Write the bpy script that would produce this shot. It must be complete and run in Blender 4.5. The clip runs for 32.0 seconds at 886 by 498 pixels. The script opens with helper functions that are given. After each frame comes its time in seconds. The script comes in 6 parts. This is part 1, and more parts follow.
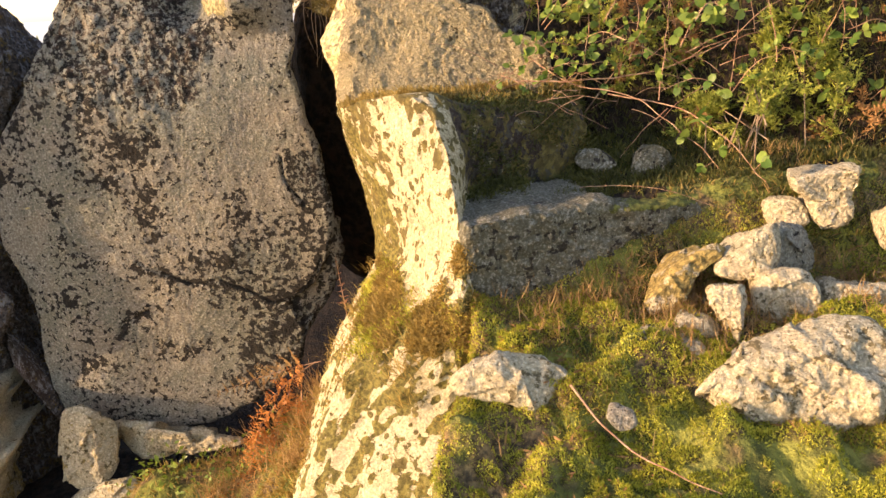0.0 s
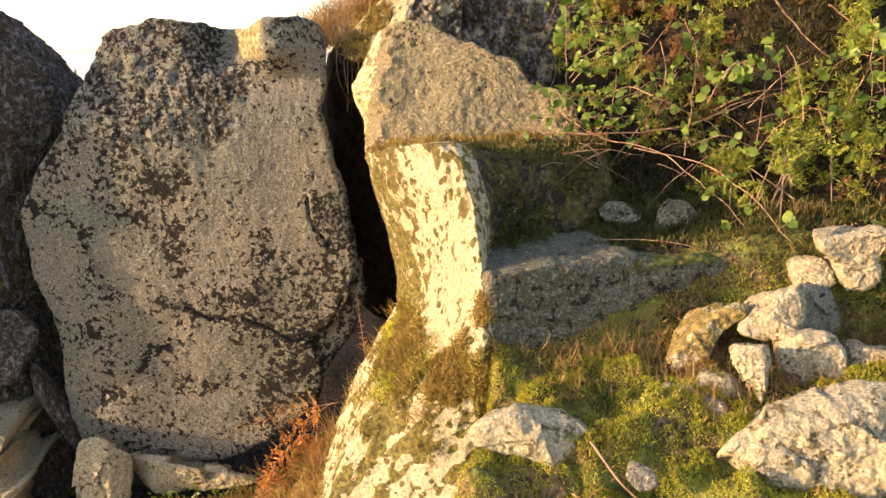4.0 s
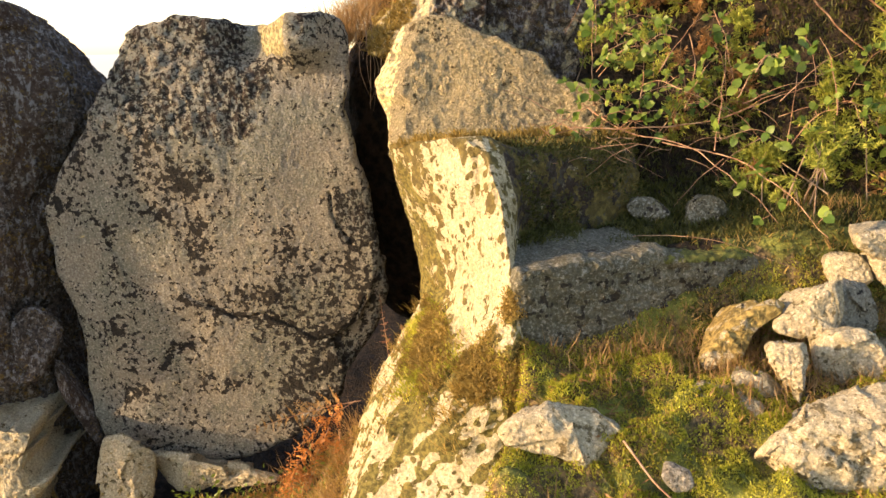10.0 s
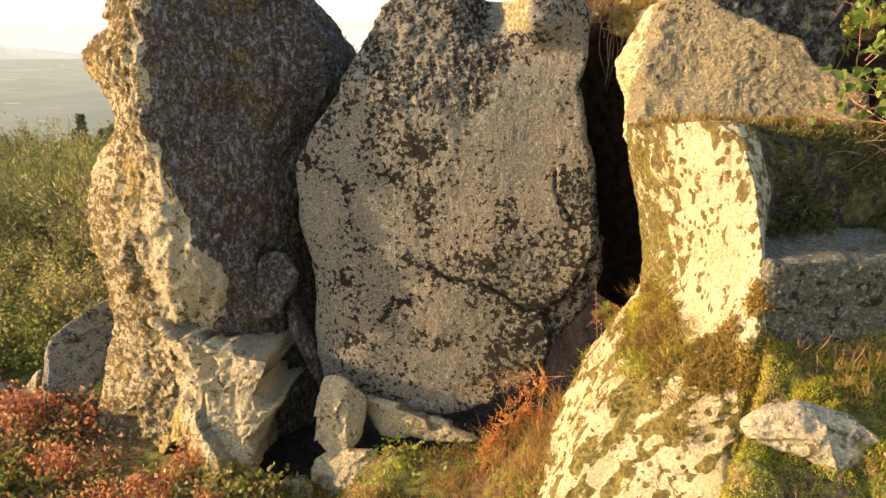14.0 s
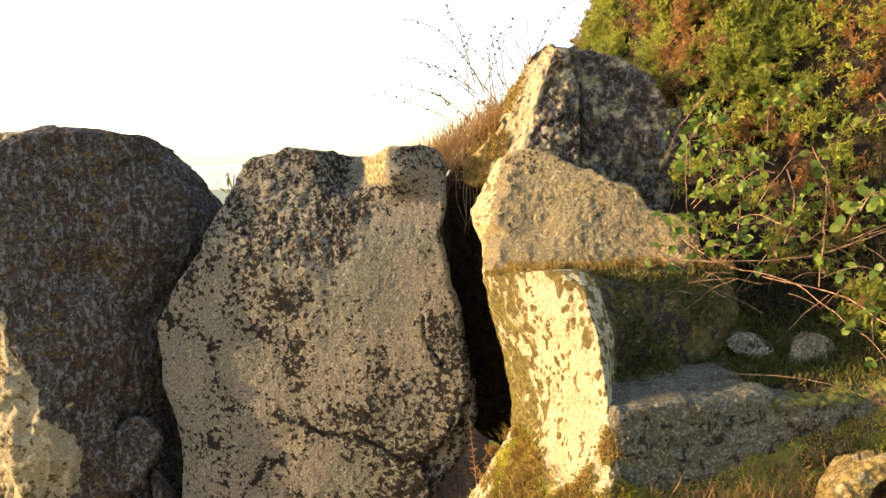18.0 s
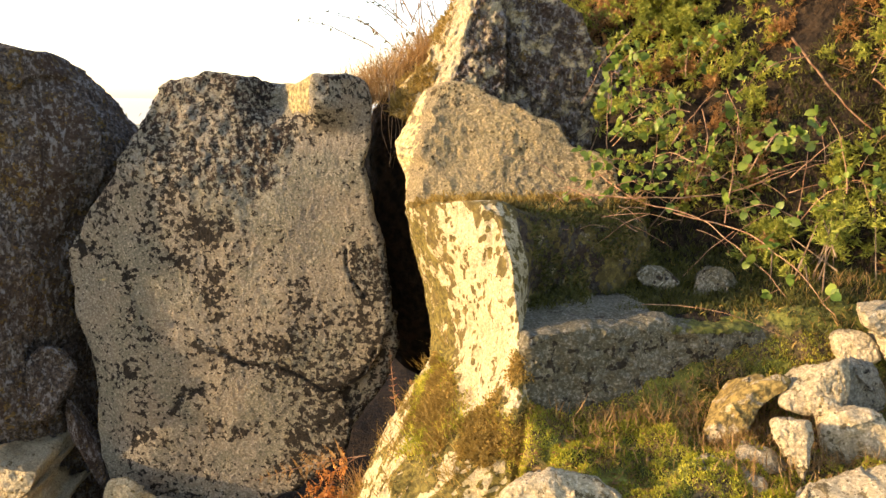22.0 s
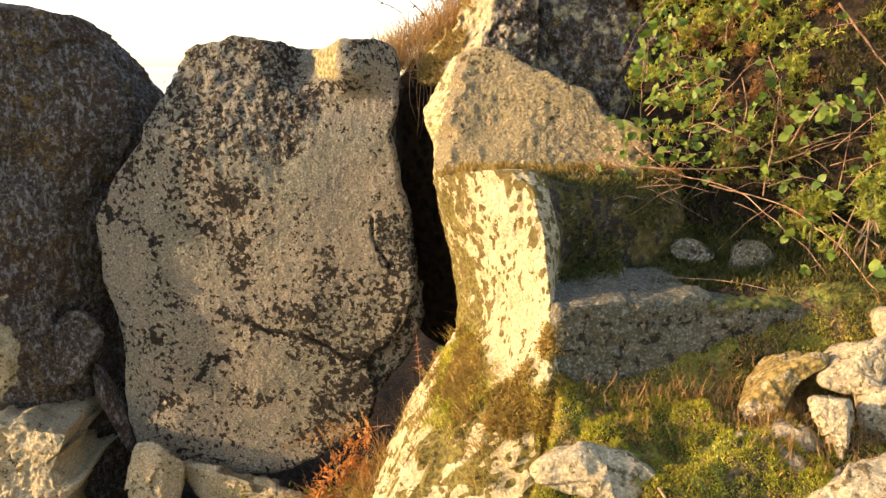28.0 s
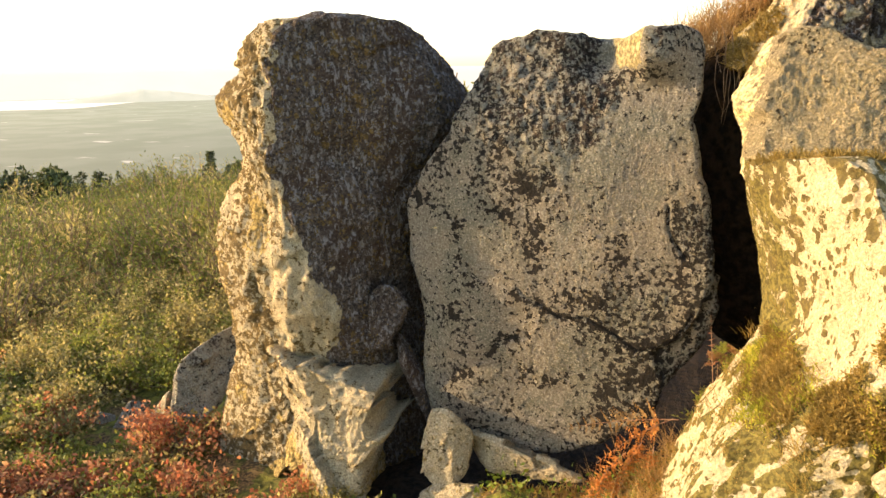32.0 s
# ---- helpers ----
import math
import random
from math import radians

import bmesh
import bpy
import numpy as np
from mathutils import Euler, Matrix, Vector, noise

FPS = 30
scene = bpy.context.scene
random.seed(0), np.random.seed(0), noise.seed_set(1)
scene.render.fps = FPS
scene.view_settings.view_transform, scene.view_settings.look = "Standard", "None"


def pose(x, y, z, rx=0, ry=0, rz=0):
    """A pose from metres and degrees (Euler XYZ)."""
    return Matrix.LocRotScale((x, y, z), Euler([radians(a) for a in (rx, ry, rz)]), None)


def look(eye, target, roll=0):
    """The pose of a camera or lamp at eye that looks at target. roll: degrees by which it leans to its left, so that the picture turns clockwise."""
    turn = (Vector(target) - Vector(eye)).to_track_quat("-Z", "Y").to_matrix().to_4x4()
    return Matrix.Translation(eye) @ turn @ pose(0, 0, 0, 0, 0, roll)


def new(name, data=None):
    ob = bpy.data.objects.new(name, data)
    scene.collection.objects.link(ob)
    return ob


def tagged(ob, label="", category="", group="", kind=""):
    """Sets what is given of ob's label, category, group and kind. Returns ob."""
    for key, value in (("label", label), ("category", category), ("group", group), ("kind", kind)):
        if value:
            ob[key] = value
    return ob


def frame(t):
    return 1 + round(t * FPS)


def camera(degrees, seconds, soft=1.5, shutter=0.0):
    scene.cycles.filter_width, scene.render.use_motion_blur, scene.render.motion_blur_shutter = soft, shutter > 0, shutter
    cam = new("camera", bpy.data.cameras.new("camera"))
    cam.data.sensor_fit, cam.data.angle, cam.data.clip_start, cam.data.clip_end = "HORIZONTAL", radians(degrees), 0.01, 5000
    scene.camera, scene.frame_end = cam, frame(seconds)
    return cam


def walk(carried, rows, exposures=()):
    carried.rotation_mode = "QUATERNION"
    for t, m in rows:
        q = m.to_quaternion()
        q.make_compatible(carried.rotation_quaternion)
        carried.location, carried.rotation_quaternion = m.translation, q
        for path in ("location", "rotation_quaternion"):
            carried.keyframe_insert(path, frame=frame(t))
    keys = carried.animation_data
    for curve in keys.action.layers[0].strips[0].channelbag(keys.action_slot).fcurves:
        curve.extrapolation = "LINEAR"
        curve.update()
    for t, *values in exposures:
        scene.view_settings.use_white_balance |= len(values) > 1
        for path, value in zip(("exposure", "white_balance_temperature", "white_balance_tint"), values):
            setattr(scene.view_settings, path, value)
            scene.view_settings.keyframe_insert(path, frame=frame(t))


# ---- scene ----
# ---------------------------------------------------------------- camera
cam = camera(63.0, 32.0, soft=1.5)
# seconds, eye, yaw to the left, pitch, roll
PATH = [
    (0.0, 0.071, -0.017, 1.567, -6.67, -18.19, -2.90),
    (0.5, 0.065, -0.018, 1.578, -6.42, -18.12, -1.87),
    (1.0, 0.065, -0.011, 1.589, -6.37, -16.96, -0.92),
    (1.5, 0.058, -0.013, 1.587, -5.86, -16.20, -1.09),
    (2.0, 0.057, -0.015, 1.593, -5.54, -15.86, -1.32),
    (2.5, 0.057, -0.016, 1.594, -5.35, -15.44, -1.42),
    (4.5, 0.062, -0.022, 1.587, -5.32, -14.99, -1.09),
    (5.0, 0.075, -0.020, 1.577, -6.41, -15.26, -0.85),
    (5.5, 0.078, -0.018, 1.576, -7.21, -15.61, -0.67),
    (6.0, 0.081, -0.014, 1.572, -8.01, -15.85, -0.22),
    (6.5, 0.086, -0.015, 1.567, -8.54, -15.98, 0.12),
    (7.0, 0.082, -0.020, 1.571, -8.77, -16.10, -0.10),
    (7.5, 0.080, -0.021, 1.582, -8.44, -15.92, -0.22),
    (8.0, 0.074, -0.023, 1.584, -8.01, -15.66, -0.41),
    (8.5, 0.060, -0.025, 1.591, -6.55, -15.34, -0.99),
    (9.0, 0.049, -0.026, 1.595, -5.46, -14.93, -1.50),
    (9.5, 0.038, -0.020, 1.589, -4.53, -14.58, -2.00),
    (10.0, 0.032, 0.004, 1.578, -3.95, -15.05, -1.57),
    (10.5, 0.027, 0.023, 1.564, -5.82, -15.53, 0.41),
    (11.0, 0.019, 0.014, 1.563, -6.58, -15.55, 1.20),
    (11.5, 0.014, 0.009, 1.559, -6.03, -15.57, 1.91),
    (12.0, -0.010, 0.000, 1.555, -4.18, -15.65, 2.37),
    (12.5, -0.044, -0.010, 1.557, -1.11, -15.73, 1.95),
    (13.0, -0.071, -0.023, 1.556, 1.94, -15.75, 2.01),
    (13.5, -0.110, -0.045, 1.559, 6.04, -15.73, 1.06),
    (14.0, -0.140, -0.057, 1.565, 10.18, -16.25, 0.38),
    (14.5, -0.152, -0.072, 1.559, 13.11, -16.26, 0.27),
    (16.5, -0.091, -0.060, 1.612, 13.70, -11.25, -2.76),
    (17.0, -0.064, -0.040, 1.636, 11.22, -8.79, -3.12),
    (17.5, -0.035, -0.028, 1.656, 6.24, -7.02, -2.45),
    (18.0, -0.007, -0.020, 1.651, 2.37, -6.44, -1.37),
    (18.5, 0.030, -0.013, 1.655, -2.02, -6.54, -0.78),
    (19.0, 0.030, -0.016, 1.651, -3.59, -6.79, -0.60),
    (19.5, 0.037, -0.013, 1.647, -4.31, -7.29, -0.67),
    (20.0, 0.041, -0.013, 1.647, -4.33, -7.58, -0.65),
    (20.5, 0.046, -0.013, 1.633, -5.86, -8.93, 0.53),
    (21.0, 0.038, -0.023, 1.631, -5.01, -9.27, 0.61),
    (21.5, 0.049, -0.035, 1.619, -3.81, -9.87, 0.48),
    (22.0, 0.037, -0.032, 1.607, -2.80, -10.85, 0.65),
    (22.5, 0.009, 0.011, 1.592, -1.47, -12.64, 0.39),
    (23.0, -0.004, 0.029, 1.595, -0.81, -13.50, 0.51),
    (23.5, -0.003, 0.010, 1.601, -0.34, -12.77, 0.22),
    (24.0, 0.000, 0.000, 1.600, -0.00, -12.82, 0.00),
    (24.5, 0.004, 0.002, 1.597, 0.27, -12.91, 0.43),
    (26.5, 0.009, 0.006, 1.601, -0.57, -12.79, 0.87),
    (27.0, 0.011, 0.003, 1.604, -0.97, -12.76, 0.67),
    (27.5, 0.011, 0.002, 1.598, -1.09, -12.69, 0.82),
    (28.0, 0.012, 0.002, 1.592, -1.22, -13.07, 1.11),
    (28.5, 0.015, -0.000, 1.589, -1.74, -13.38, 1.18),
    (29.0, 0.007, -0.009, 1.590, -1.54, -13.79, 0.79),
    (29.5, -0.025, -0.022, 1.586, 1.76, -13.78, 0.94),
    (30.0, -0.064, -0.039, 1.570, 6.56, -14.25, 0.90),
    (30.5, -0.092, -0.051, 1.554, 11.83, -15.76, 0.52),
    (31.0, -0.111, -0.066, 1.554, 15.00, -16.02, 0.19),
    (31.5, -0.128, -0.072, 1.563, 17.60, -15.83, -0.66),
    (32.0, -0.136, -0.078, 1.582, 18.99, -13.59, -1.16),
]
rows = []
for t, ex, ey, ez, yaw, pitch, roll in PATH:
    yaw, pitch = radians(yaw), radians(pitch)
    eye = Vector((ex, ey, ez))
    ahead = Vector((-math.sin(yaw) * math.cos(pitch), math.cos(yaw) * math.cos(pitch), math.sin(pitch)))
    rows.append((t, look(eye, eye + ahead, roll)))
walk(cam, rows, [(0, 1.94, 7050, 32), (2.5, 1.92, 7050, 31), (5, 1.88, 7100, 28), (12, 1.86, 7150, 27), (16.5, 1.82, 7200, 25), (19, 1.84, 7250, 25), (24, 1.90, 7350, 29), (29, 1.88, 7350, 26), (32, 1.88, 7300, 24)])

# ---------------------------------------------------------------- light
SUN_AZ, SUN_EL = radians(-99), radians(13)      # azimuth from +y towards +x
sun_dir = Vector((math.sin(SUN_AZ) * math.cos(SUN_EL), math.cos(SUN_AZ) * math.cos(SUN_EL), math.sin(SUN_EL)))
world = bpy.data.worlds.new("sky")
scene.world = world
world.use_nodes = True
wn = world.node_tree
sky = wn.nodes.new("ShaderNodeTexSky")
sky.sky_type = "NISHITA"
sky.sun_disc = False
sky.sun_elevation, sky.sun_rotation = SUN_EL, SUN_AZ
sky.dust_density, sky.air_density, sky.ozone_density = 0.8, 1.0, 1.0
wn.nodes["Background"].inputs["Strength"].default_value = 0.15
wn.links.new(sky.outputs[0], wn.nodes["Background"].inputs["Color"])
lamp = bpy.data.lights.new("sun", "SUN")
lamp.energy, lamp.angle, lamp.color = 2.6, radians(0.6), (1.0, 0.78, 0.45)
sun = new("sun", lamp)
sun.matrix_world = look(sun_dir * 30, (0, 0, 0))

# ---------------------------------------------------------------- numeric helpers
rng = np.random.default_rng(7)
PERM = rng.permutation(256)
PERM = np.concatenate([PERM, PERM, PERM])
VALS = rng.random(256) * 2 - 1


def vnoise(p):
    """Smooth value noise of rows of places, -1 to 1."""
    p = np.asarray(p, float)
    i = np.floor(p).astype(int)
    f = p - i
    f = f * f * f * (f * (f * 6 - 15) + 10)
    i &= 255
    out = 0
    for dx in (0, 1):
        for dy in (0, 1):
            for dz in (0, 1):
                h = PERM[PERM[PERM[(i[:, 0] + dx) & 255] + ((i[:, 1] + dy) & 255)] + ((i[:, 2] + dz) & 255)]
                w = (f[:, 0] if dx else 1 - f[:, 0]) * (f[:, 1] if dy else 1 - f[:, 1]) * (f[:, 2] if dz else 1 - f[:, 2])
                out = out + VALS[h] * w
    return out


def fbm(p, octaves=4, gain=0.5):
    p = np.asarray(p, float)
    out, a = 0, 1.0
    for k in range(octaves):
        out = out + a * vnoise(p * 2.03 ** k + 17.3 * k)
        a *= gain
    return out


def step(a, b, x):
    t = np.clip((x - a) / (b - a), 0, 1)
    return t * t * (3 - 2 * t)


def mesh_of(name, verts, faces, material=None, smooth=True, attrs=None):
    """A mesh from an array of places and one or more arrays of faces with equal corners."""
    me = bpy.data.meshes.new(name)
    groups = faces if isinstance(faces, (list, tuple)) else [faces]
    groups = [np.asarray(g, dtype=np.int32) for g in groups if len(g)]
    verts = np.asarray(verts, dtype=np.float32)
    me.vertices.add(len(verts))
    me.vertices.foreach_set("co", verts.ravel())
    loops = np.concatenate([g.ravel() for g in groups])
    counts = np.concatenate([np.full(len(g), g.shape[1], dtype=np.int32) for g in groups])
    starts = np.concatenate([[0], np.cumsum(counts)[:-1]]).astype(np.int32)
    me.loops.add(len(loops))
    me.loops.foreach_set("vertex_index", loops)
    me.polygons.add(len(counts))
    me.polygons.foreach_set("loop_start", starts)
    me.polygons.foreach_set("loop_total", counts)
    me.polygons.foreach_set("use_smooth", np.full(len(counts), smooth))
    for key, values in (attrs or {}).items():
        a = me.attributes.new(key, "FLOAT", "POINT")
        a.data.foreach_set("value", np.asarray(values, dtype=np.float32))
    me.update(calc_edges=True)
    if material:
        me.materials.append(material)
    return me


def grid_faces(n, m, wrap=True):
    """Quads between n rings of m places each."""
    i, j = np.meshgrid(np.arange(n - 1), np.arange(m if wrap else m - 1), indexing="ij")
    k = (j + 1) % m
    return np.stack([i * m + j, i * m + k, (i + 1) * m + k, (i + 1) * m + j], -1).reshape(-1, 4)


def closed_curve(points, count):
    """Even places on a softly rounded closed line through the points (any number of columns)."""
    p = np.asarray(points, float)
    n = len(p)
    t = np.linspace(0, n, count * 6, endpoint=False)
    i = np.floor(t).astype(int)
    f = (t - i)[:, None]
    a, b, c, d = p[(i - 1) % n], p[i % n], p[(i + 1) % n], p[(i + 2) % n]
    k = 0.38
    ta, tb = k * (c - a), k * (d - b)
    q = (2 * f**3 - 3 * f**2 + 1) * b + (f**3 - 2 * f**2 + f) * ta + (-2 * f**3 + 3 * f**2) * c + (f**3 - f**2) * tb
    seg = np.linalg.norm(np.roll(q, -1, 0) - q, axis=1)
    s = np.concatenate([[0], np.cumsum(seg)])
    at = np.linspace(0, s[-1], count, endpoint=False)
    q2 = np.vstack([q, q[:1]])
    return np.stack([np.interp(at, s, q2[:, c]) for c in range(q.shape[1])], -1)


def matched_curves(rings, count):
    """Softly rounded closed lines with as many points each, cut alike so that they can be lofted."""
    p = np.stack([np.asarray(r, float) for r in rings])
    n = p.shape[1]
    seg = np.linalg.norm(np.roll(p, -1, 1) - p, axis=2).mean(0)
    at = np.linspace(0, seg.sum(), count, endpoint=False)
    t = np.interp(at, np.concatenate([[0], np.cumsum(seg)]), np.arange(n + 1))
    i = np.floor(t).astype(int)
    f = (t - i)[None, :, None]
    a, b, c, d = (p[:, (i + k) % n] for k in (-1, 0, 1, 2))
    ta, tb = 0.36 * (c - a), 0.36 * (d - b)
    return (2 * f**3 - 3 * f**2 + 1) * b + (f**3 - 2 * f**2 + f) * ta + (-2 * f**3 + 3 * f**2) * c + (f**3 - f**2) * tb


def line_distance(p, line):
    """Distance of rows of 2D places from a broken line."""
    best = np.full(len(p), 9.0)
    for a, b in zip(line[:-1], line[1:]):
        a, b = np.array(a), np.array(b)
        t = np.clip(((p - a) @ (b - a)) / ((b - a) @ (b - a)), 0, 1)
        best = np.minimum(best, np.linalg.norm(p - a - t[:, None] * (b - a), axis=1))
    return best


# ---------------------------------------------------------------- materials
class Nodes:
    def __init__(self, name):
        self.m = bpy.data.materials.new(name)
        self.m.use_nodes = True
        self.t = self.m.node_tree
        self.b = self.t.nodes["Principled BSDF"]

    def put(self, socket, value):
        if isinstance(value, bpy.types.NodeSocket):
            self.t.links.new(value, socket)
        elif isinstance(value, (tuple, list)) and len(value) == 3 and socket.type == "RGBA":
            socket.default_value = (*value, 1)
        else:
            socket.default_value = value

    def node(self, kind, out=0, props=None, **inputs):
        n = self.t.nodes.new(kind)
        for key, value in (props or {}).items():
            if key == "operation":
                n.operation = value
            elif key == "data_type":
                n.data_type = value
            elif key == "blend_type":
                n.blend_type = value
            elif key == "attribute_name":
                n.attribute_name = value
            elif key == "feature":
                n.feature = value
        for key, value in inputs.items():
            self.put(n.inputs[int(key[1:]) if key[0] == "i" and key[1:].isdigit() else key.replace("_", " ")], value)
        return n.outputs[out]

    def place(self):
        return self.node("ShaderNodeNewGeometry", 0)

    def noise(self, scale, detail=3.0, rough=0.55, vec=None, distortion=0.0):
        return self.node("ShaderNodeTexNoise", 0, Vector=vec or self.place(), Scale=scale, Detail=detail, Roughness=rough, Distortion=distortion)

    def ramp(self, value, a, b, lo=0.0, hi=1.0):
        n = self.t.nodes.new("ShaderNodeMapRange")
        n.interpolation_type = "SMOOTHSTEP"
        for key, v in zip(("Value", "From Min", "From Max", "To Min", "To Max"), (value, a, b, lo, hi)):
            self.put(n.inputs[key], v)
        return n.outputs[0]

    def mix(self, fac, a, b, blend="MIX"):
        n = self.t.nodes.new("ShaderNodeMix")
        n.data_type, n.blend_type = "RGBA", blend
        self.put(n.inputs[0], fac), self.put(n.inputs[6], a), self.put(n.inputs[7], b)
        return n.outputs[2]

    def math(self, op, a, b=0.0):
        return self.node("ShaderNodeMath", 0, {"operation": op}, i0=a, i1=b)

    def attr(self, name):
        return self.node("ShaderNodeAttribute", 2, {"attribute_name": name})

    def bump(self, height, strength, distance, normal=None):
        kw = dict(Height=height, Strength=strength, Distance=distance)
        if normal is not None:
            kw["Normal"] = normal
        return self.node("ShaderNodeBump", 0, **kw)

    def done(self, color, rough=0.9, normal=None, **more):
        self.put(self.b.inputs["Base Color"], color), self.put(self.b.inputs["Roughness"], rough)
        self.b.inputs["Specular IOR Level"].default_value = 0.25
        if normal is not None:
            self.put(self.b.inputs["Normal"], normal)
        for key, value in more.items():
            self.put(self.b.inputs[key.replace("_", " ")], value)
        return self.m


def rock_material(name, base, warm, dark, pale, spot=30.0, edge=0.66, mossy=(0.10, 0.085, 0.02), rough_bump=1.0, grey=(0.25, 0.24, 0.21), round_dots=0.0, fleck=0.57, veil=None, crust_lift=1.0):
    """Weathered granite: two base tones, crystal grain, ragged lichen specks in clusters whose density follows
    the attribute 'lichen', a black and grey crust or painted shade by 'crust', and moss, ochre crust or painted sun by
    'moss'."""
    n = Nodes(name)
    col = n.mix(n.ramp(n.noise(5.0, 4), 0.38, 0.62), base, warm)
    col = n.mix(n.ramp(n.noise(11.0, 4, 0.6), 0.50, 0.68, 0.0, 0.5), col, (base[0] * 0.90, base[1] * 0.95, base[2] * 0.93))
    if veil:
        col = n.mix(n.ramp(n.noise(3.1, 5, 0.62), 0.44, 0.58, 0.0, 0.85), col, veil)
    grain = n.noise(125.0, 3, 0.7)
    mid = n.noise(45.0, 6, 0.72)
    dim = tuple(0.36 * c for c in base)
    col = n.mix(n.ramp(grain, 0.34, 0.50, 0.60, 0.0), col, dim)
    col = n.mix(n.ramp(grain, 0.52, 0.66, 0.0, 0.65), col, pale)
    col = n.mix(n.ramp(mid, 0.42, 0.30, 0.0, 0.40), col, dim)
    col = n.mix(n.ramp(mid, 0.58, 0.70, 0.0, 0.55), col, pale)
    # crust: black, brown and grey mottling with pale flecks
    fine = n.noise(spot * 2.2, 4, 0.65)
    crust_tone = n.mix(n.ramp(fine, 0.40, 0.62), tuple(crust_lift * c for c in (0.024, 0.019, 0.015)), tuple(crust_lift * c for c in (0.085, 0.067, 0.050)))
    crust_tone = n.mix(n.ramp(n.noise(4.0, 3), 0.40, 0.65, 0.0, 0.7), crust_tone, tuple(crust_lift * c for c in (0.040, 0.024, 0.015)))
    tall = n.node("ShaderNodeVectorMath", 0, {"operation": "MULTIPLY"}, i0=n.place(), i1=(1.0, 1.0, 0.45))
    crust_tone = n.mix(n.ramp(n.noise(48.0, 5, 0.68, tall), 0.52, 0.62, 0.0, 0.8), crust_tone, grey)
    cover = n.ramp(n.math("SUBTRACT", n.math("ADD", n.attr("crust"), n.math("MULTIPLY", n.noise(16.0, 6, 0.68), 0.9)), 0.95), -0.06, 0.06)
    col = n.mix(cover, col, crust_tone)
    # lichen specks
    field = n.noise(spot, 5, 0.62, None, distortion=0.3)
    cluster = n.math("MULTIPLY", n.math("SUBTRACT", n.noise(5.5, 3, 0.6), 0.5), 0.30)
    lim = n.math("SUBTRACT", n.math("SUBTRACT", edge, n.math("MULTIPLY", n.attr("lichen"), 0.15)), cluster)
    blot = n.ramp(n.math("SUBTRACT", field, lim), -0.006, 0.012)
    cell = n.node("ShaderNodeTexVoronoi", 0, Vector=n.place(), Scale=spot * 1.6, Randomness=1.0)
    size = n.math("MULTIPLY", n.ramp(n.math("ADD", n.noise(spot * 0.35, 2), n.math("MULTIPLY", n.attr("lichen"), 0.12)), 0.50, 0.72), 0.30 + round_dots)
    dots = n.math("MULTIPLY", n.ramp(n.math("SUBTRACT", size, cell), -0.02, 0.03), n.ramp(n.attr("lichen"), 0.12, 0.35))
    blot = n.math("MAXIMUM", blot, dots)
    col = n.mix(n.math("MULTIPLY", blot, 0.96), col, n.mix(n.ramp(fine, 0.42, 0.70), dark, tuple(2.2 * c for c in dark)))
    pallid = n.ramp(n.noise(spot * 1.5, 5, 0.7), fleck, fleck + 0.06, 0.0, 0.8)
    col = n.mix(n.math("MULTIPLY", pallid, n.ramp(n.attr("crust"), 0.1, 0.3)), col, grey)
    green = n.ramp(n.math("SUBTRACT", n.math("ADD", n.attr("moss"), n.math("MULTIPLY", n.noise(30.0, 5, 0.65), 0.9)), 1.0), -0.025, 0.035)
    col = n.mix(green, col, n.mix(n.ramp(n.noise(70.0, 3), 0.38, 0.62), mossy, tuple(2.3 * c for c in mossy)))
    relief = n.math("ADD", n.math("MULTIPLY", mid, 0.85), n.math("MULTIPLY", grain, 0.55))
    relief = n.math("ADD", relief, n.math("ADD", n.math("MULTIPLY", blot, 0.08), n.math("MULTIPLY", green, 0.25)))
    return n.done(col, 0.95, n.bump(relief, 1.0, 0.012 * rough_bump))


granite = rock_material("granite_grey", (0.225, 0.205, 0.155), (0.275, 0.24, 0.17), (0.011, 0.009, 0.0065), (0.50, 0.46, 0.355), 44.0, grey=(0.285, 0.285, 0.225), fleck=0.515, rough_bump=1.9, mossy=(0.235, 0.195, 0.095), veil=(0.185, 0.185, 0.135))
granite_cream = rock_material("granite_cream", (0.47, 0.395, 0.225), (0.54, 0.46, 0.275), (0.10, 0.078, 0.022), (0.74, 0.68, 0.48), 21.0, edge=0.70, mossy=(0.095, 0.080, 0.022), round_dots=0.10, rough_bump=1.5, grey=(0.085, 0.08, 0.06))
granite_gold = rock_material("granite_golden", (0.35, 0.285, 0.150), (0.28, 0.235, 0.132), (0.06, 0.045, 0.02), (0.66, 0.53, 0.32), 34.0, rough_bump=2.4, mossy=(0.46, 0.39, 0.20))
# Higher crust tone: warm ambient light put into the dark faces.
granite_flank = rock_material("granite_ochre", (0.43, 0.37, 0.23), (0.50, 0.42, 0.25), (0.11, 0.075, 0.025), (0.74, 0.64, 0.40), 36.0, grey=(0.25, 0.245, 0.23), fleck=0.565, crust_lift=1.45, mossy=(0.24, 0.18, 0.065), rough_bump=1.6)
# Darker granite for block and ledge stones: their shade is in the base colour.
granite_shade = rock_material("granite_shaded", (0.135, 0.125, 0.08), (0.105, 0.098, 0.06), (0.022, 0.018, 0.012), (0.36, 0.34, 0.27), 32.0, mossy=(0.075, 0.075, 0.016), grey=(0.24, 0.24, 0.19))
stone_mat = rock_material("field_stone", (0.35, 0.30, 0.185), (0.41, 0.34, 0.20), (0.10, 0.078, 0.036), (0.68, 0.61, 0.43), 40.0, mossy=(0.15, 0.11, 0.035))


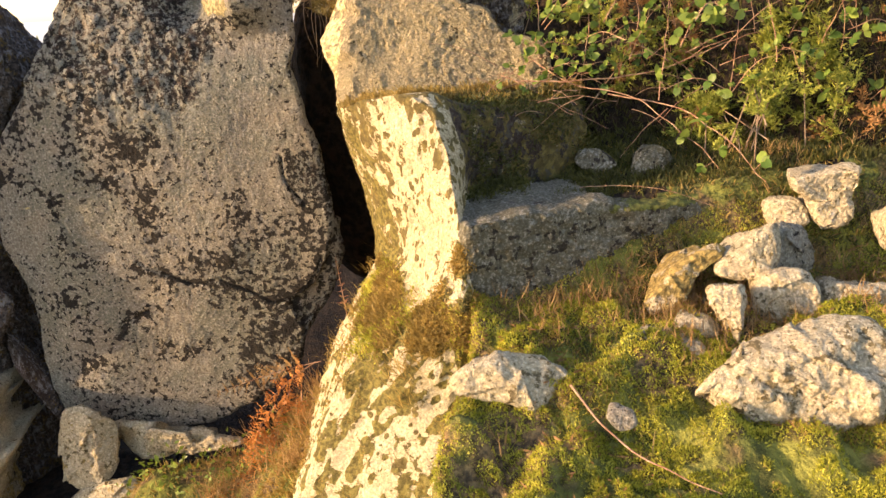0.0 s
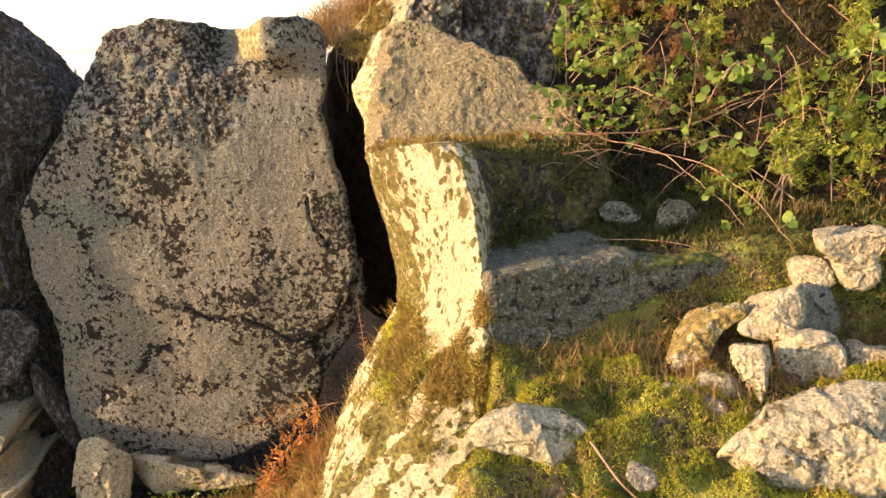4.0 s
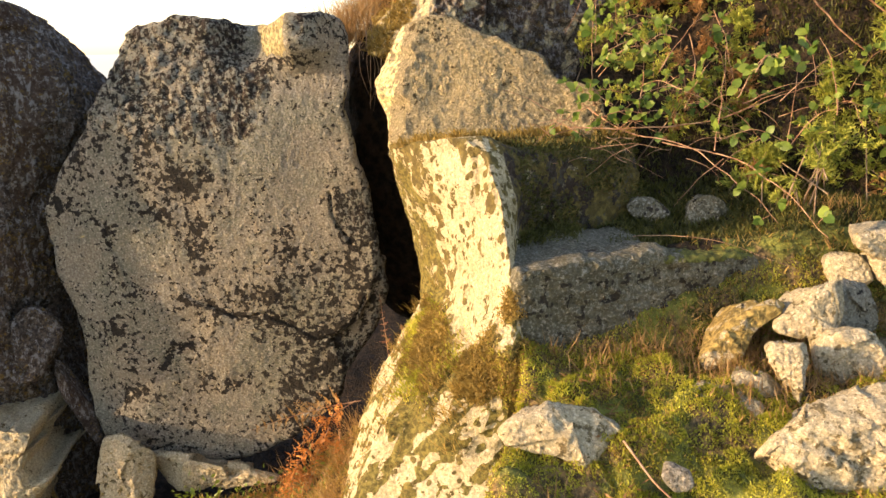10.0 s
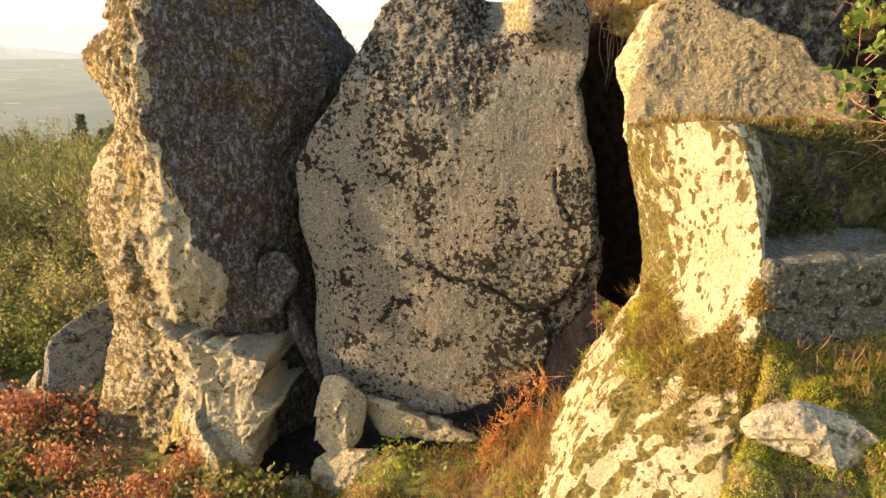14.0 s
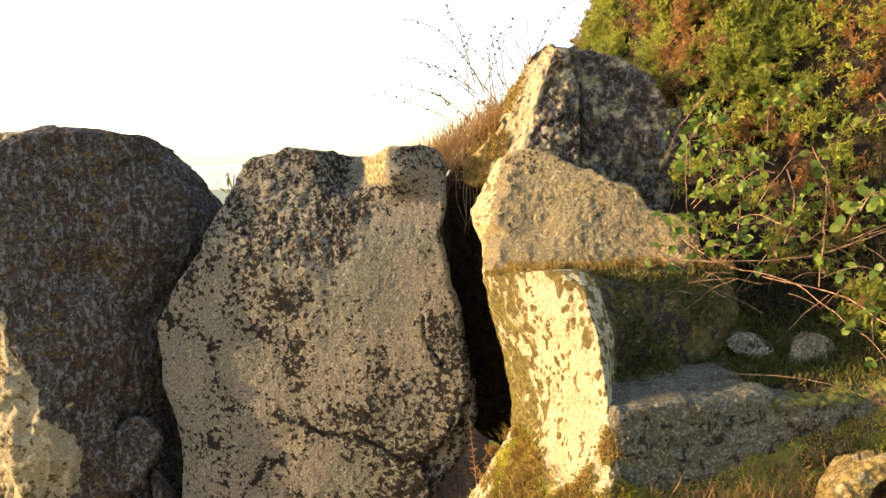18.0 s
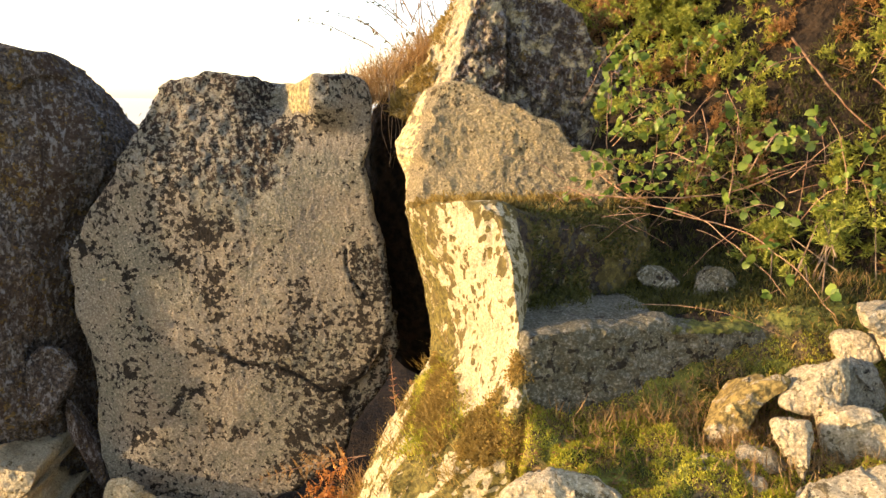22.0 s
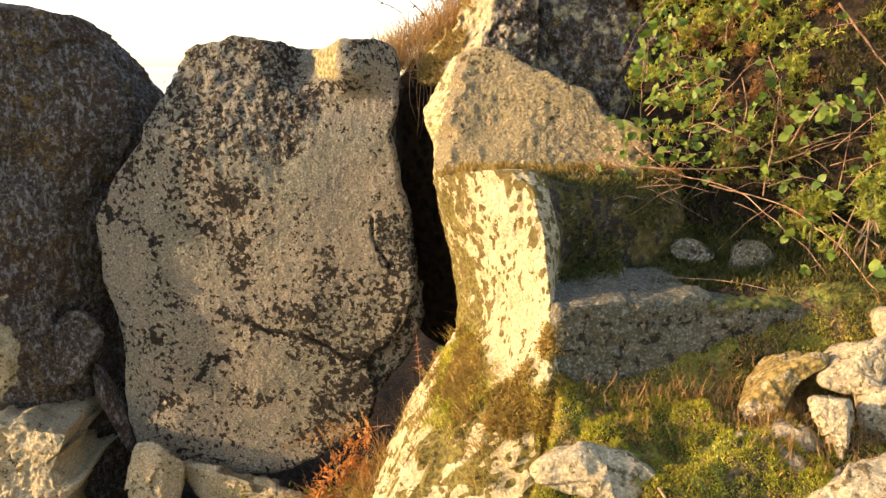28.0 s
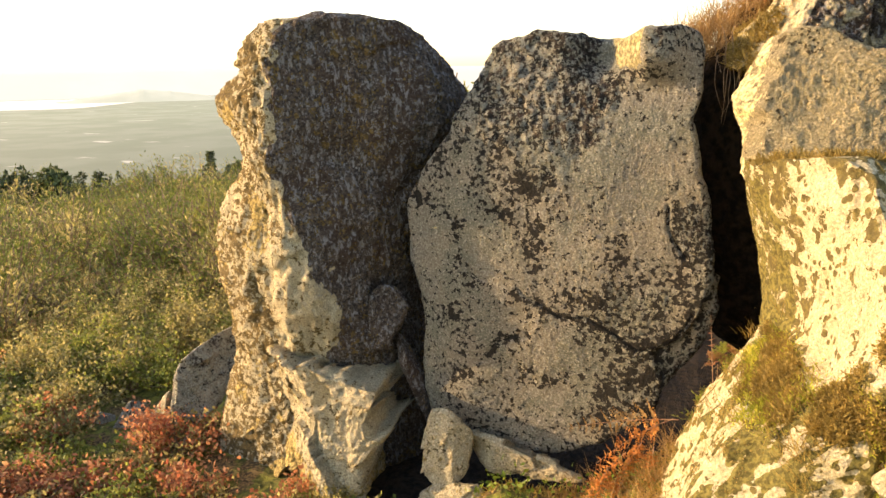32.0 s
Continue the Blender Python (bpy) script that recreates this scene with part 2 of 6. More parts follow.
def ground_material():
    n = Nodes("mossy_soil")
    moss = n.mix(n.ramp(n.noise(22.0, 4), 0.35, 0.65), (0.065, 0.07, 0.016), (0.21, 0.21, 0.04))
    litter = n.mix(n.ramp(n.noise(60.0, 4), 0.35, 0.65), (0.06, 0.042, 0.02), (0.25, 0.165, 0.065))
    col = n.mix(n.ramp(n.noise(7.0, 3), 0.47, 0.60), moss, litter)
    return n.done(col, 1.0, n.bump(n.noise(90.0, 4), 1.0, 0.012))


# Near-black litter under gorse; its colour also carries the crevice and ledge shade.
def shaded_litter_material():
    n = Nodes("shaded_litter")
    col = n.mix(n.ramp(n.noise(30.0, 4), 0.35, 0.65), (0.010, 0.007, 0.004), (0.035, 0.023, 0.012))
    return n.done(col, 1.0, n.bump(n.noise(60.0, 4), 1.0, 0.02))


def heath_material():
    n = Nodes("heath")
    col = n.mix(n.ramp(n.noise(0.7, 5), 0.35, 0.65), (0.035, 0.042, 0.012), (0.12, 0.09, 0.03))
    return n.done(col, 1.0, n.bump(n.noise(3.0, 5), 1.0, 0.2))


def haze_glow_material(name, low, high, scale, share, specks=False):
    """Far land with sunlit haze painted as a glow: gives off light by itself, the more the farther off it lies."""
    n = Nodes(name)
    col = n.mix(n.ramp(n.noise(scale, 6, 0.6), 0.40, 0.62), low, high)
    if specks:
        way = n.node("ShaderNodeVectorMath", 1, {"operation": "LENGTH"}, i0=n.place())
        # Nearer land glows darker: thinning haze painted by distance.
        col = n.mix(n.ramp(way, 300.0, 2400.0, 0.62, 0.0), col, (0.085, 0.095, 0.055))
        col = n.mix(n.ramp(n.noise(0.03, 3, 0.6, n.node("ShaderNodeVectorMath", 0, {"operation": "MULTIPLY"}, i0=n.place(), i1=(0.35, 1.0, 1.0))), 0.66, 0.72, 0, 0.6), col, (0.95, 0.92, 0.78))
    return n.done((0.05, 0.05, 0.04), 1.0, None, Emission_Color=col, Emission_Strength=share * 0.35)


soil = ground_material()
heath = heath_material()
litter = shaded_litter_material()
valley_haze_glow = haze_glow_material("valley_haze_glow", (0.25, 0.305, 0.20), (0.335, 0.385, 0.275), 0.010, 1.0, True)
hill_haze_glow = haze_glow_material("hill_haze_glow", (0.53, 0.59, 0.47), (0.59, 0.65, 0.53), 0.004, 1.0)
ridge_haze_glow = haze_glow_material("ridge_haze_glow", (0.76, 0.80, 0.70), (0.80, 0.84, 0.74), 0.002, 1.0)
lake_glow = haze_glow_material("lake_glow", (0.95, 0.93, 0.82), (1.0, 0.98, 0.90), 0.01, 1.0)


def leaf_material(name, a, b, trans=0.35, rough=0.55):
    n = Nodes(name)
    r = n.node("ShaderNodeNewGeometry", "Random Per Island")
    col = n.mix(r, a, b)
    col = n.mix(n.ramp(n.noise(9.0, 2), 0.4, 0.6, 0, 0.5), col, tuple(0.6 * c for c in a))
    n.done(col, rough)
    tr = n.t.nodes.new("ShaderNodeBsdfTranslucent")
    n.put(tr.inputs["Color"], col)
    ms = n.t.nodes.new("ShaderNodeMixShader")
    ms.inputs[0].default_value = trans
    n.t.links.new(n.b.outputs[0], ms.inputs[1])
    n.t.links.new(tr.outputs[0], ms.inputs[2])
    n.t.links.new(ms.outputs[0], n.t.nodes["Material Output"].inputs["Surface"])
    return n.m


moss_green = leaf_material("moss_blades", (0.27, 0.30, 0.03), (0.70, 0.64, 0.10), 0.5)
moss_bright = leaf_material("fresh_moss", (0.25, 0.285, 0.02), (0.56, 0.51, 0.06), 0.5)
moss_gold = leaf_material("dry_moss", (0.24, 0.17, 0.04), (0.48, 0.34, 0.10), 0.45)
# Moss darkened by hand: the ledge's shade is painted into its colour.
moss_shaded = leaf_material("moss_shade_tone", (0.05, 0.055, 0.012), (0.12, 0.12, 0.025))
green_leaf = leaf_material("broom_leaf", (0.15, 0.18, 0.03), (0.38, 0.38, 0.08), 0.45)
straw = leaf_material("dry_straw", (0.30, 0.17, 0.06), (0.46, 0.31, 0.13))
gorse_green = leaf_material("gorse_needles", (0.19, 0.25, 0.035), (0.58, 0.57, 0.11), 0.45)
gorse_brown = leaf_material("dead_gorse", (0.27, 0.135, 0.045), (0.50, 0.29, 0.11), 0.4)
bramble_leaf = leaf_material("bramble_leaf", (0.10, 0.17, 0.02), (0.28, 0.34, 0.05), 0.4, 0.4)
fern_rust = leaf_material("rusty_fern", (0.48, 0.16, 0.035), (0.72, 0.36, 0.10), 0.4)
red_leaf = leaf_material("red_leaf", (0.42, 0.12, 0.06), (0.62, 0.36, 0.16), 0.5)
heath_leaf = leaf_material("heath_leaf", (0.24, 0.21, 0.07), (0.56, 0.46, 0.17), 0.5)
tree_leaf = leaf_material("far_foliage", (0.06, 0.085, 0.03), (0.16, 0.175, 0.055), 0.2)
conifer_leaf = leaf_material("conifer_foliage", (0.09, 0.115, 0.045), (0.19, 0.20, 0.08), 0.2)
orange_leaf = leaf_material("autumn_foliage", (0.40, 0.16, 0.02), (0.5, 0.24, 0.03), 0.3)


def bark_material(name, a, b):
    n = Nodes(name)
    return n.done(n.mix(n.ramp(n.noise(40.0, 4), 0.35, 0.65), a, b), 0.8, n.bump(n.noise(120.0, 3), 0.5, 0.003))


cane_red = bark_material("bramble_cane", (0.20, 0.10, 0.055), (0.40, 0.25, 0.145))
twig_brown = bark_material("twig", (0.14, 0.09, 0.05), (0.28, 0.20, 0.12))
bark = bark_material("bark", (0.07, 0.055, 0.04), (0.14, 0.11, 0.08))


# ---------------------------------------------------------------- ground
def ground_height(x, y):
    """The hillside: a low shelf before the standing rocks, a high bank to the right, a drop to the valley."""
    shape = np.shape(x)
    x, y = np.ravel(np.asarray(x, float)), np.ravel(np.asarray(y, float))
    # high bank
    high = 0.800 + 0.38 * (np.clip(y, 0.3, 1.42) - 1.42) + 0.06 * (np.clip(y, 1.42, 1.7) - 1.42) + 0.05 * np.clip(x - 0.4, -0.5, 1.0)
    foot_y = 2.36 - 0.38 * step(1.0, 1.7, x)
    high = high + step(1.66, 1.86, y) * 0.225 + step(1.95, 2.4, y) * 0.09 + np.clip(y - foot_y, 0, 1.4) * (0.65 + 0.95 * step(0.6, 0.95, x)) + np.clip(x - 1.3, 0, 3) * 0.12
    high = high + 0.07 * np.exp(-((x - 0.28) / 0.15) ** 2) * step(1.45, 1.68, y) * step(2.1, 1.8, y)
    cushion = 0.05 * np.clip(vnoise(np.stack([x * 12, y * 12, 0 * x + 50], -1)), -0.3, 1) + 0.035 * np.abs(vnoise(np.stack([x * 21, y * 21, 0 * x + 70], -1)))
    high = high + cushion * step(1.66, 1.46, y) - 0.055 * step(0.92, 1.12, x) * step(1.22, 1.38, y) * step(1.75, 1.6, y)
    high = high - 1.3 * step(4.0, 6.5, y)
    # low shelf
    low = -0.35 - 0.03 * np.clip(-x - 1.2, 0, 6) + 0.0 * y
    low = low + (0.26 * step(-1.08, -0.80, x) + 0.34 * step(-0.55, 0.0, x)) * step(1.2, 2.2, y) * step(2.72, 2.5, y)
    rim = 0.235 + 0.30 * np.clip(y - 1.47, -0.6, 0.1) + 0.02 * np.sin(y * 9.1) + 0.14 * step(1.6, 1.9, y) + 0.10 * step(2.6, 3.0, y)
    soft = 0.07 + 0.05 * step(2.9, 3.2, y) + 0.6 * step(0.8, 0.1, y)
    t = step(rim - soft, rim + soft * 0.7, x) * step(-3.5, 0.5, y)
    z = low * (1 - t) + high * t
    # the fall to the valley
    d = np.clip((-x * 0.72 + y * 0.70) - 5.5, 0, None)
    z = z - np.minimum(d * 0.13 + np.clip(d - 30, 0, None) * 0.05, 86)
    far = np.hypot(x, y)
    z = np.where(far > 30, np.clip(z, -88, 60), z)
    z = z + 0.014 * vnoise(np.stack([x * 9, y * 9, 0 * x], -1)) + 0.008 * vnoise(np.stack([x * 27, y * 27, 0 * x + 3], -1)) * step(30, 3, far) + 0.03 * vnoise(np.stack([x * 2.3, y * 2.3, 0 * x + 5], -1)) * step(0, 1, far)
    z = z + step(8, 40, far) * 0.5 * vnoise(np.stack([x * 0.15, y * 0.15, 0 * x + 9], -1))
    return z.reshape(shape)


def build_ground():
    n = 430
    u = np.linspace(-1, 1, n)
    w = 0.38 * np.sinh(9.9 * u)
    x, y = np.meshgrid(w + 0.3, w + 1.9, indexing="ij")
    z = ground_height(x, y)
    me = mesh_of("ground", np.stack([x, y, z], -1).reshape(-1, 3), grid_faces(n, n, False)[:, ::-1], soil)
    me.materials.append(heath)
    me.materials.append(valley_haze_glow)
    me.materials.append(litter)
    centre = np.zeros(len(me.polygons) * 3)
    me.polygons.foreach_get("center", centre)
    r = np.hypot(centre[0::3], centre[1::3])
    # Crevice and ledge faces get the near-black litter as painted shade.
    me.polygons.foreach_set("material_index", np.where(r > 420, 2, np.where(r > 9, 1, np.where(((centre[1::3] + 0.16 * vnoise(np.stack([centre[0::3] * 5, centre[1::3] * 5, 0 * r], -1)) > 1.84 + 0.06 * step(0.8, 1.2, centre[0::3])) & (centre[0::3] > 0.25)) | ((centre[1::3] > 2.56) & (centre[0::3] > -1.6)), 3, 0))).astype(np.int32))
    tagged(new("ground", me), "mossy hillside soil falling away to a hazy valley", "ground", kind="structure")


build_ground()


def backdrop(name, az0, az1, dist, base, tops, material, label):
    """A far ridge: a band round the viewer from base height to a rolling top line."""
    n = 160
    az = np.radians(np.linspace(az0, az1, n))
    s = np.linspace(0, 1, n)
    top = np.interp(s, np.linspace(0, 1, len(tops)), tops) + dist * 0.0012 * fbm(np.stack([s * 14, 0 * s, 0 * s + dist], -1), 4)
    rows_ = []
    for k, (f, back) in enumerate(((0, 0), (0.5, 60), (0.85, 160), (1, 260), (0.9, 420))):
        r = dist + back
        rows_.append(np.stack([np.sin(az) * r, np.cos(az) * r, base + (top - base) * f], -1))
    me = mesh_of(name, np.concatenate(rows_), grid_faces(5, n, False), material)
    tagged(new(name, me), label, "backdrop", kind="structure")


backdrop("backdrop_ridge", -75, 40, 4300, -90, (40, 52, 58, 55, 40, 30, 10, -10), ridge_haze_glow, "pale mountain ridge dissolving in sunlit haze")
backdrop("backdrop_hill", -46.5, -33, 3300, -90, (-88, -60, -38, -55, -80, -88), hill_haze_glow, "low hazy hill beside the lake")
backdrop("backdrop_shore", -75, 0, 2300, -90, (-66, -70, -78, -82, -86, -88, -80, -70), valley_haze_glow, "hazy wooded shore of the valley lake")
az = np.radians(np.linspace(-75, -36, 60))
shore = np.interp(np.degrees(az), (-75, -50, -44, -36), (2300, 2350, 2900, 4150))
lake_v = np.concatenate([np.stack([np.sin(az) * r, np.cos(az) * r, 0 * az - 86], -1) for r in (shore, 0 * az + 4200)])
tagged(new("water", mesh_of("water", lake_v, grid_faces(2, 60, False), lake_glow)), "bright lake, shine and haze painted as its own glow", "lake", kind="structure")


# ---------------------------------------------------------------- rocks
def origin_to(me, base):
    """Move a mesh's own origin to a place at its base."""
    co = np.zeros(len(me.vertices) * 3, dtype=np.float32)
    me.vertices.foreach_get("co", co)
    co = co.reshape(-1, 3) - np.asarray(base, dtype=np.float32)
    me.vertices.foreach_set("co", co.ravel())
    me.update()


def rock(name, verts, faces, material, label, attrs, category="boulder", group=""):
    attrs.setdefault("crust", np.zeros(len(verts)))
    me = mesh_of(name, verts, faces, material, True, attrs)
    base = np.array([verts[:, 0].mean(), verts[:, 1].mean(), verts[:, 2].min()])
    origin_to(me, base)
    ob = new(name, me)
    ob.location = base
    return tagged(ob, label, category, group)


def plate_rock(name, outline, depth, thick, material, label, bevel=0.05, rough=0.02, rings=70, spokes=240, seed=0.0,
               cracks=(), lichen=None, moss=None, crust=None, ragged=0.012, taper=0.12, soft_edge=2.2, centre=None, category="boulder", cells=0, lean=0.3, fine=0.25, relief=None):
    """A slab with a face given by its outline (x, z); depth(x, z) is the face's y, thick how far it goes back."""
    o = closed_curve(outline, spokes)
    c = np.array(centre) if centre else o.mean(0)
    wob = fbm(np.stack([o[:, 0] * 9, o[:, 1] * 9, np.full(spokes, seed)], -1), 4)
    radial = (o - c) / np.linalg.norm(o - c, axis=1, keepdims=True)
    o = o + radial * (ragged * wob)[:, None]
    reach = np.linalg.norm(o - c, axis=1)
    out = []
    s = 1 - (1 - np.linspace(0.004, 1, rings)) ** 1.15
    for k in s:
        p = c + k * (o - c)
        gap = (1 - k) * reach
        q = np.clip(1 - gap / bevel, 0, 1)
        back = bevel * (1 - np.sqrt(np.clip(1 - q ** soft_edge, 0, 1)))
        out.append(np.stack([p[:, 0], depth(p[:, 0], p[:, 1]) + back, p[:, 1]], -1))
    for k in np.linspace(0.06, 1, 16):
        p = c + (1 - taper * k) * (o - c)
        out.append(np.stack([p[:, 0], depth(o[:, 0], o[:, 1]) + bevel + k * (thick - bevel), p[:, 1]], -1))
    for k in (0.6, 0.2, 0.01):
        p = c + (1 - taper) * k * (o - c)
        out.append(np.stack([p[:, 0], depth(p[:, 0], p[:, 1]) + thick, p[:, 1]], -1))
    v = np.concatenate(out)
    n = len(out)
    bump = rough * fbm(v * 4 + seed, 5, 0.5) + fine * rough * fbm(v * 45 + seed, 3, 0.7)
    if cells:
        bump = bump + facets(v, cells, lean, int(seed))
    if relief:
        bump = bump + relief(v)
    v[:, 1] += bump
    side = np.repeat(np.arange(n) >= rings * 0.93, spokes)
    v[side, 0] += 0.8 * bump[side]
    v[side, 2] += 0.6 * bump[side]
    flat = v[:, [0, 2]] + 0.012 * np.stack([vnoise(v * 14), vnoise(v * 14 + 40)], -1)
    front = np.repeat(np.arange(n) < rings + 3, spokes)
    for line, width, deep in cracks:
        d = line_distance(flat[front], line)
        v[front, 1] += deep * np.exp(-(d / width) ** 2)
    at = {"lichen": lichen(v) if lichen else np.full(len(v), 0.4), "moss": moss(v) if moss else np.zeros(len(v)), "crust": crust(v) if crust else np.zeros(len(v))}
    return rock(name, v, grid_faces(n, spokes), material, label, at, category)


def facets(v, cells, lean, seed):
    """Broken planes: each place is shifted by the tilt of the cell that it lies in."""
    r = np.random.default_rng(seed)
    lo, hi = v.min(0), v.max(0)
    c = lo + r.random((cells, 3)) * (hi - lo)
    tilt = r.normal(size=(cells, 3)) * lean
    lift = r.normal(size=cells) * 0.35 * lean * (np.prod(hi - lo) / cells) ** (1 / 3)
    w = v + 0.25 * (np.prod(hi - lo) / cells) ** (1 / 3) * np.stack([vnoise(v * 6 + k) for k in (3, 43, 83)], -1)
    best = np.full(len(v), 1e9)
    out = np.zeros(len(v))
    for k in range(cells):
        d = ((w - c[k]) ** 2).sum(1)
        near = d < best
        best[near] = d[near]
        out[near] = (v[near] - c[k]) @ tilt[k] + lift[k]
    return out


def loft_rock(name, sections, material, label, rough=0.03, spokes=260, rings=190, seed=0.0, lichen=None, moss=None, crust=None, category="boulder", cells=0, lean=0.3, dome=0.05, lift=None):
    """A rock lofted through level sections: (z, ring of (x, y))."""
    zs = np.array([z for z, _ in sections])
    curves = matched_curves([r for _, r in sections], spokes)
    order = np.argsort(zs)
    zs, curves = zs[order], curves[order]
    out = []
    for z in np.linspace(zs[0], zs[-1], rings):
        i = min(max(np.searchsorted(zs, z) - 1, 0), len(zs) - 2)
        f = (z - zs[i]) / (zs[i + 1] - zs[i])
        f = 0.85 * f + 0.15 * f * f * (3 - 2 * f)
        xy = curves[i] * (1 - f) + curves[i + 1] * f
        out.append(np.column_stack([xy, np.full(spokes, z)]))
    top = out[-1]
    c = top.mean(0)
    for k in (0.93, 0.84, 0.7, 0.5, 0.25, 0.02):
        p = c + k * (top - c)
        p[:, 2] = top[:, 2] + dome * (1 - k ** 2)
        out.append(p)
    v = np.concatenate(out)
    cen = np.repeat(np.stack([o.mean(0) for o in out]), spokes, 0)
    dirn = v - cen
    dirn[:, 2] = 0
    dirn /= np.linalg.norm(dirn, axis=1, keepdims=True) + 1e-6
    b = rough * fbm(v * [4.5, 4.5, 3] + seed, 5, 0.55) + 0.5 * rough * (0.4 - np.abs(fbm(v * [15, 15, 6] + seed, 4, 0.6))) + 0.22 * rough * fbm(v * [60, 60, 30] + seed, 3, 0.7)
    if cells:
        b = b + facets(v, cells, lean, int(seed))
    v = v + dirn * b[:, None]
    v[:, 2] += 0.5 * rough * fbm(v * 6 + seed + 31, 4) * step(zs[-1] - 0.25, zs[-1], v[:, 2])
    at = {"lichen": lichen(v) if lichen else np.full(len(v), 0.4), "moss": moss(v) if moss else np.zeros(len(v)), "crust": crust(v) if crust else np.zeros(len(v))}
    if lift:
        v[:, 2] += lift(v)
    f = grid_faces(len(out), spokes)
    return rock(name, v, f, material, label, at, category)


# the great upright slab
SEAM_A = [(-0.79, 0.71), (-0.70, 0.66), (-0.59, 0.61), (-0.48, 0.61), (-0.39, 0.57), (-0.30, 0.51), (-0.22, 0.52), (-0.14, 0.57), (-0.09, 0.67)]
SEAM_B = [(-1.23, 1.08), (-1.13, 1.05), (-1.05, 0.97), (-1.02, 0.85), (-0.97, 0.76), (-0.92, 0.73)]
SEAM_C = [(-0.91, 0.42), (-0.87, 0.48), (-0.73, 0.50)]
KNOB = [(-0.21, 1.08), (-0.205, 1.02), (-0.18, 0.96), (-0.13, 0.90)]
# centre and reach of the larger lichen blots
BLOTS = [(-1.24, 0.52, 0.039), (-1.06, 0.57, 0.026), (-0.85, 0.47, 0.056), (-1.04, 0.29, 0.034), (-0.93, 0.27, 0.030), (-0.77, 0.32, 0.022), (-0.52, 0.17, 0.043), (-0.64, 0.32, 0.030),
         (-0.42, 0.31, 0.034), (-0.28, 0.37, 0.050), (-0.15, 0.34, 0.045), (-0.22, 0.27, 0.047), (-0.33, 0.40, 0.034), (-0.51, 0.52, 0.026), (-0.72, 0.87, 0.039), (-0.74, 1.15, 0.047),
         (-0.83, 1.03, 0.030), (-0.69, 0.80, 0.034), (-0.71, 0.98, 0.030), (-0.56, 0.87, 0.019), (-0.39, 0.88, 0.039), (-0.37, 1.03, 0.019), (-0.38, 0.95, 0.022), (-0.43, 0.69, 0.034),
         (-0.32, 0.78, 0.026), (-0.15, 0.79, 0.030), (-0.21, 0.67, 0.026), (-0.48, 0.71, 0.030), (-0.97, 0.71, 0.026), (-1.19, 0.71, 0.030)]


def slab_crown(x, z):
    """How far a place lies over the slanting lower edge of the crown's crust."""
    return z - np.interp(x, (-1.18, -1.05, -0.84, -0.65, -0.53, -0.44, -0.38, -0.30, -0.17), (1.24, 1.32, 1.25, 1.19, 1.20, 1.30, 1.47, 1.57, 1.60))


def slab_lichen(v):
    x, z = v[:, 0] + 0.02 * vnoise(v * 9), v[:, 2] + 0.02 * vnoise(v * 9 + 20)
    p = np.stack([x, z], -1)
    clear = np.exp(-(((x + 0.34 - 0.10 * (z - 1.0)) / 0.15) ** 2 + ((z - 1.22) / 0.26) ** 2))
    for cx, cz, rx, rz in ((-0.56, 0.92, 0.07, 0.16), (-0.58, 0.46, 0.17, 0.10), (-0.96, 0.90, 0.10, 0.12), (-0.60, 0.24, 0.20, 0.05), (-1.16, 0.85, 0.08, 0.16)):
        clear = np.maximum(clear, np.exp(-(((x - cx) / rx) ** 2 + ((z - cz) / rz) ** 2)))
    seam = np.exp(-(line_distance(p, SEAM_A) / 0.016) ** 2) + 0.9 * np.exp(-(line_distance(p, SEAM_B) / 0.022) ** 2) + np.exp(-(line_distance(p, SEAM_C) / 0.022) ** 2) + 0.8 * np.exp(-(line_distance(p, KNOB) / 0.014) ** 2)
    blot = 0 * x
    for cx, cz, r in BLOTS:
        blot = np.maximum(blot, np.exp(-(((x - cx) / (1.25 * r)) ** 2 + ((z - cz) / r) ** 2)))
    flake = step(0.0, 0.05, x - np.interp(z, (0.2, 0.45, 0.52, 0.62, 0.75, 0.85), (-0.50, -0.42, -0.20, -0.09, -0.05, 0.0)))
    # Lichen cleared from the notch to keep its sunlit facet bright.
    notch = step(-0.49, -0.46, x) * step(-0.28, -0.31, x) * step(1.58, 1.61, z)
    knob = step(-0.005, 0.02, x - np.interp(z, (0.88, 0.90, 0.96, 1.02, 1.08, 1.10), (0.0, -0.13, -0.18, -0.205, -0.20, 0.0))) * step(0.88, 0.91, z) * step(1.12, 1.07, z)
    return 0.62 + 0.36 * step(-0.06, 0.10, slab_crown(x, z)) + 0.26 * vnoise(v * 5.5) + 0.18 * vnoise(v * 2.6 + 8) + 0.85 * np.clip(seam, 0, 1) + 0.80 * blot + 0.35 * flake + 0.75 * knob - 0.75 * clear - 1.2 * notch


def slab_face(x, z):
    y = 2.715 - 0.045 * (x + 0.6) + 0.10 * step(1.30, 1.75, z) + 0.05 * step(-1.0, -1.25, x)
    y = y + 0.03 * step(0.75, 0.0, z)
    horn = np.clip((x + 0.46) / 0.15, 0, 1) * step(-0.10, -0.26, x) * step(1.50, 1.64, z)
    return y + 0.09 * step(-0.62, -0.47, x) * step(-0.30, -0.33, x) * step(1.52, 1.63, z) * (1 - horn) - 0.12 * horn


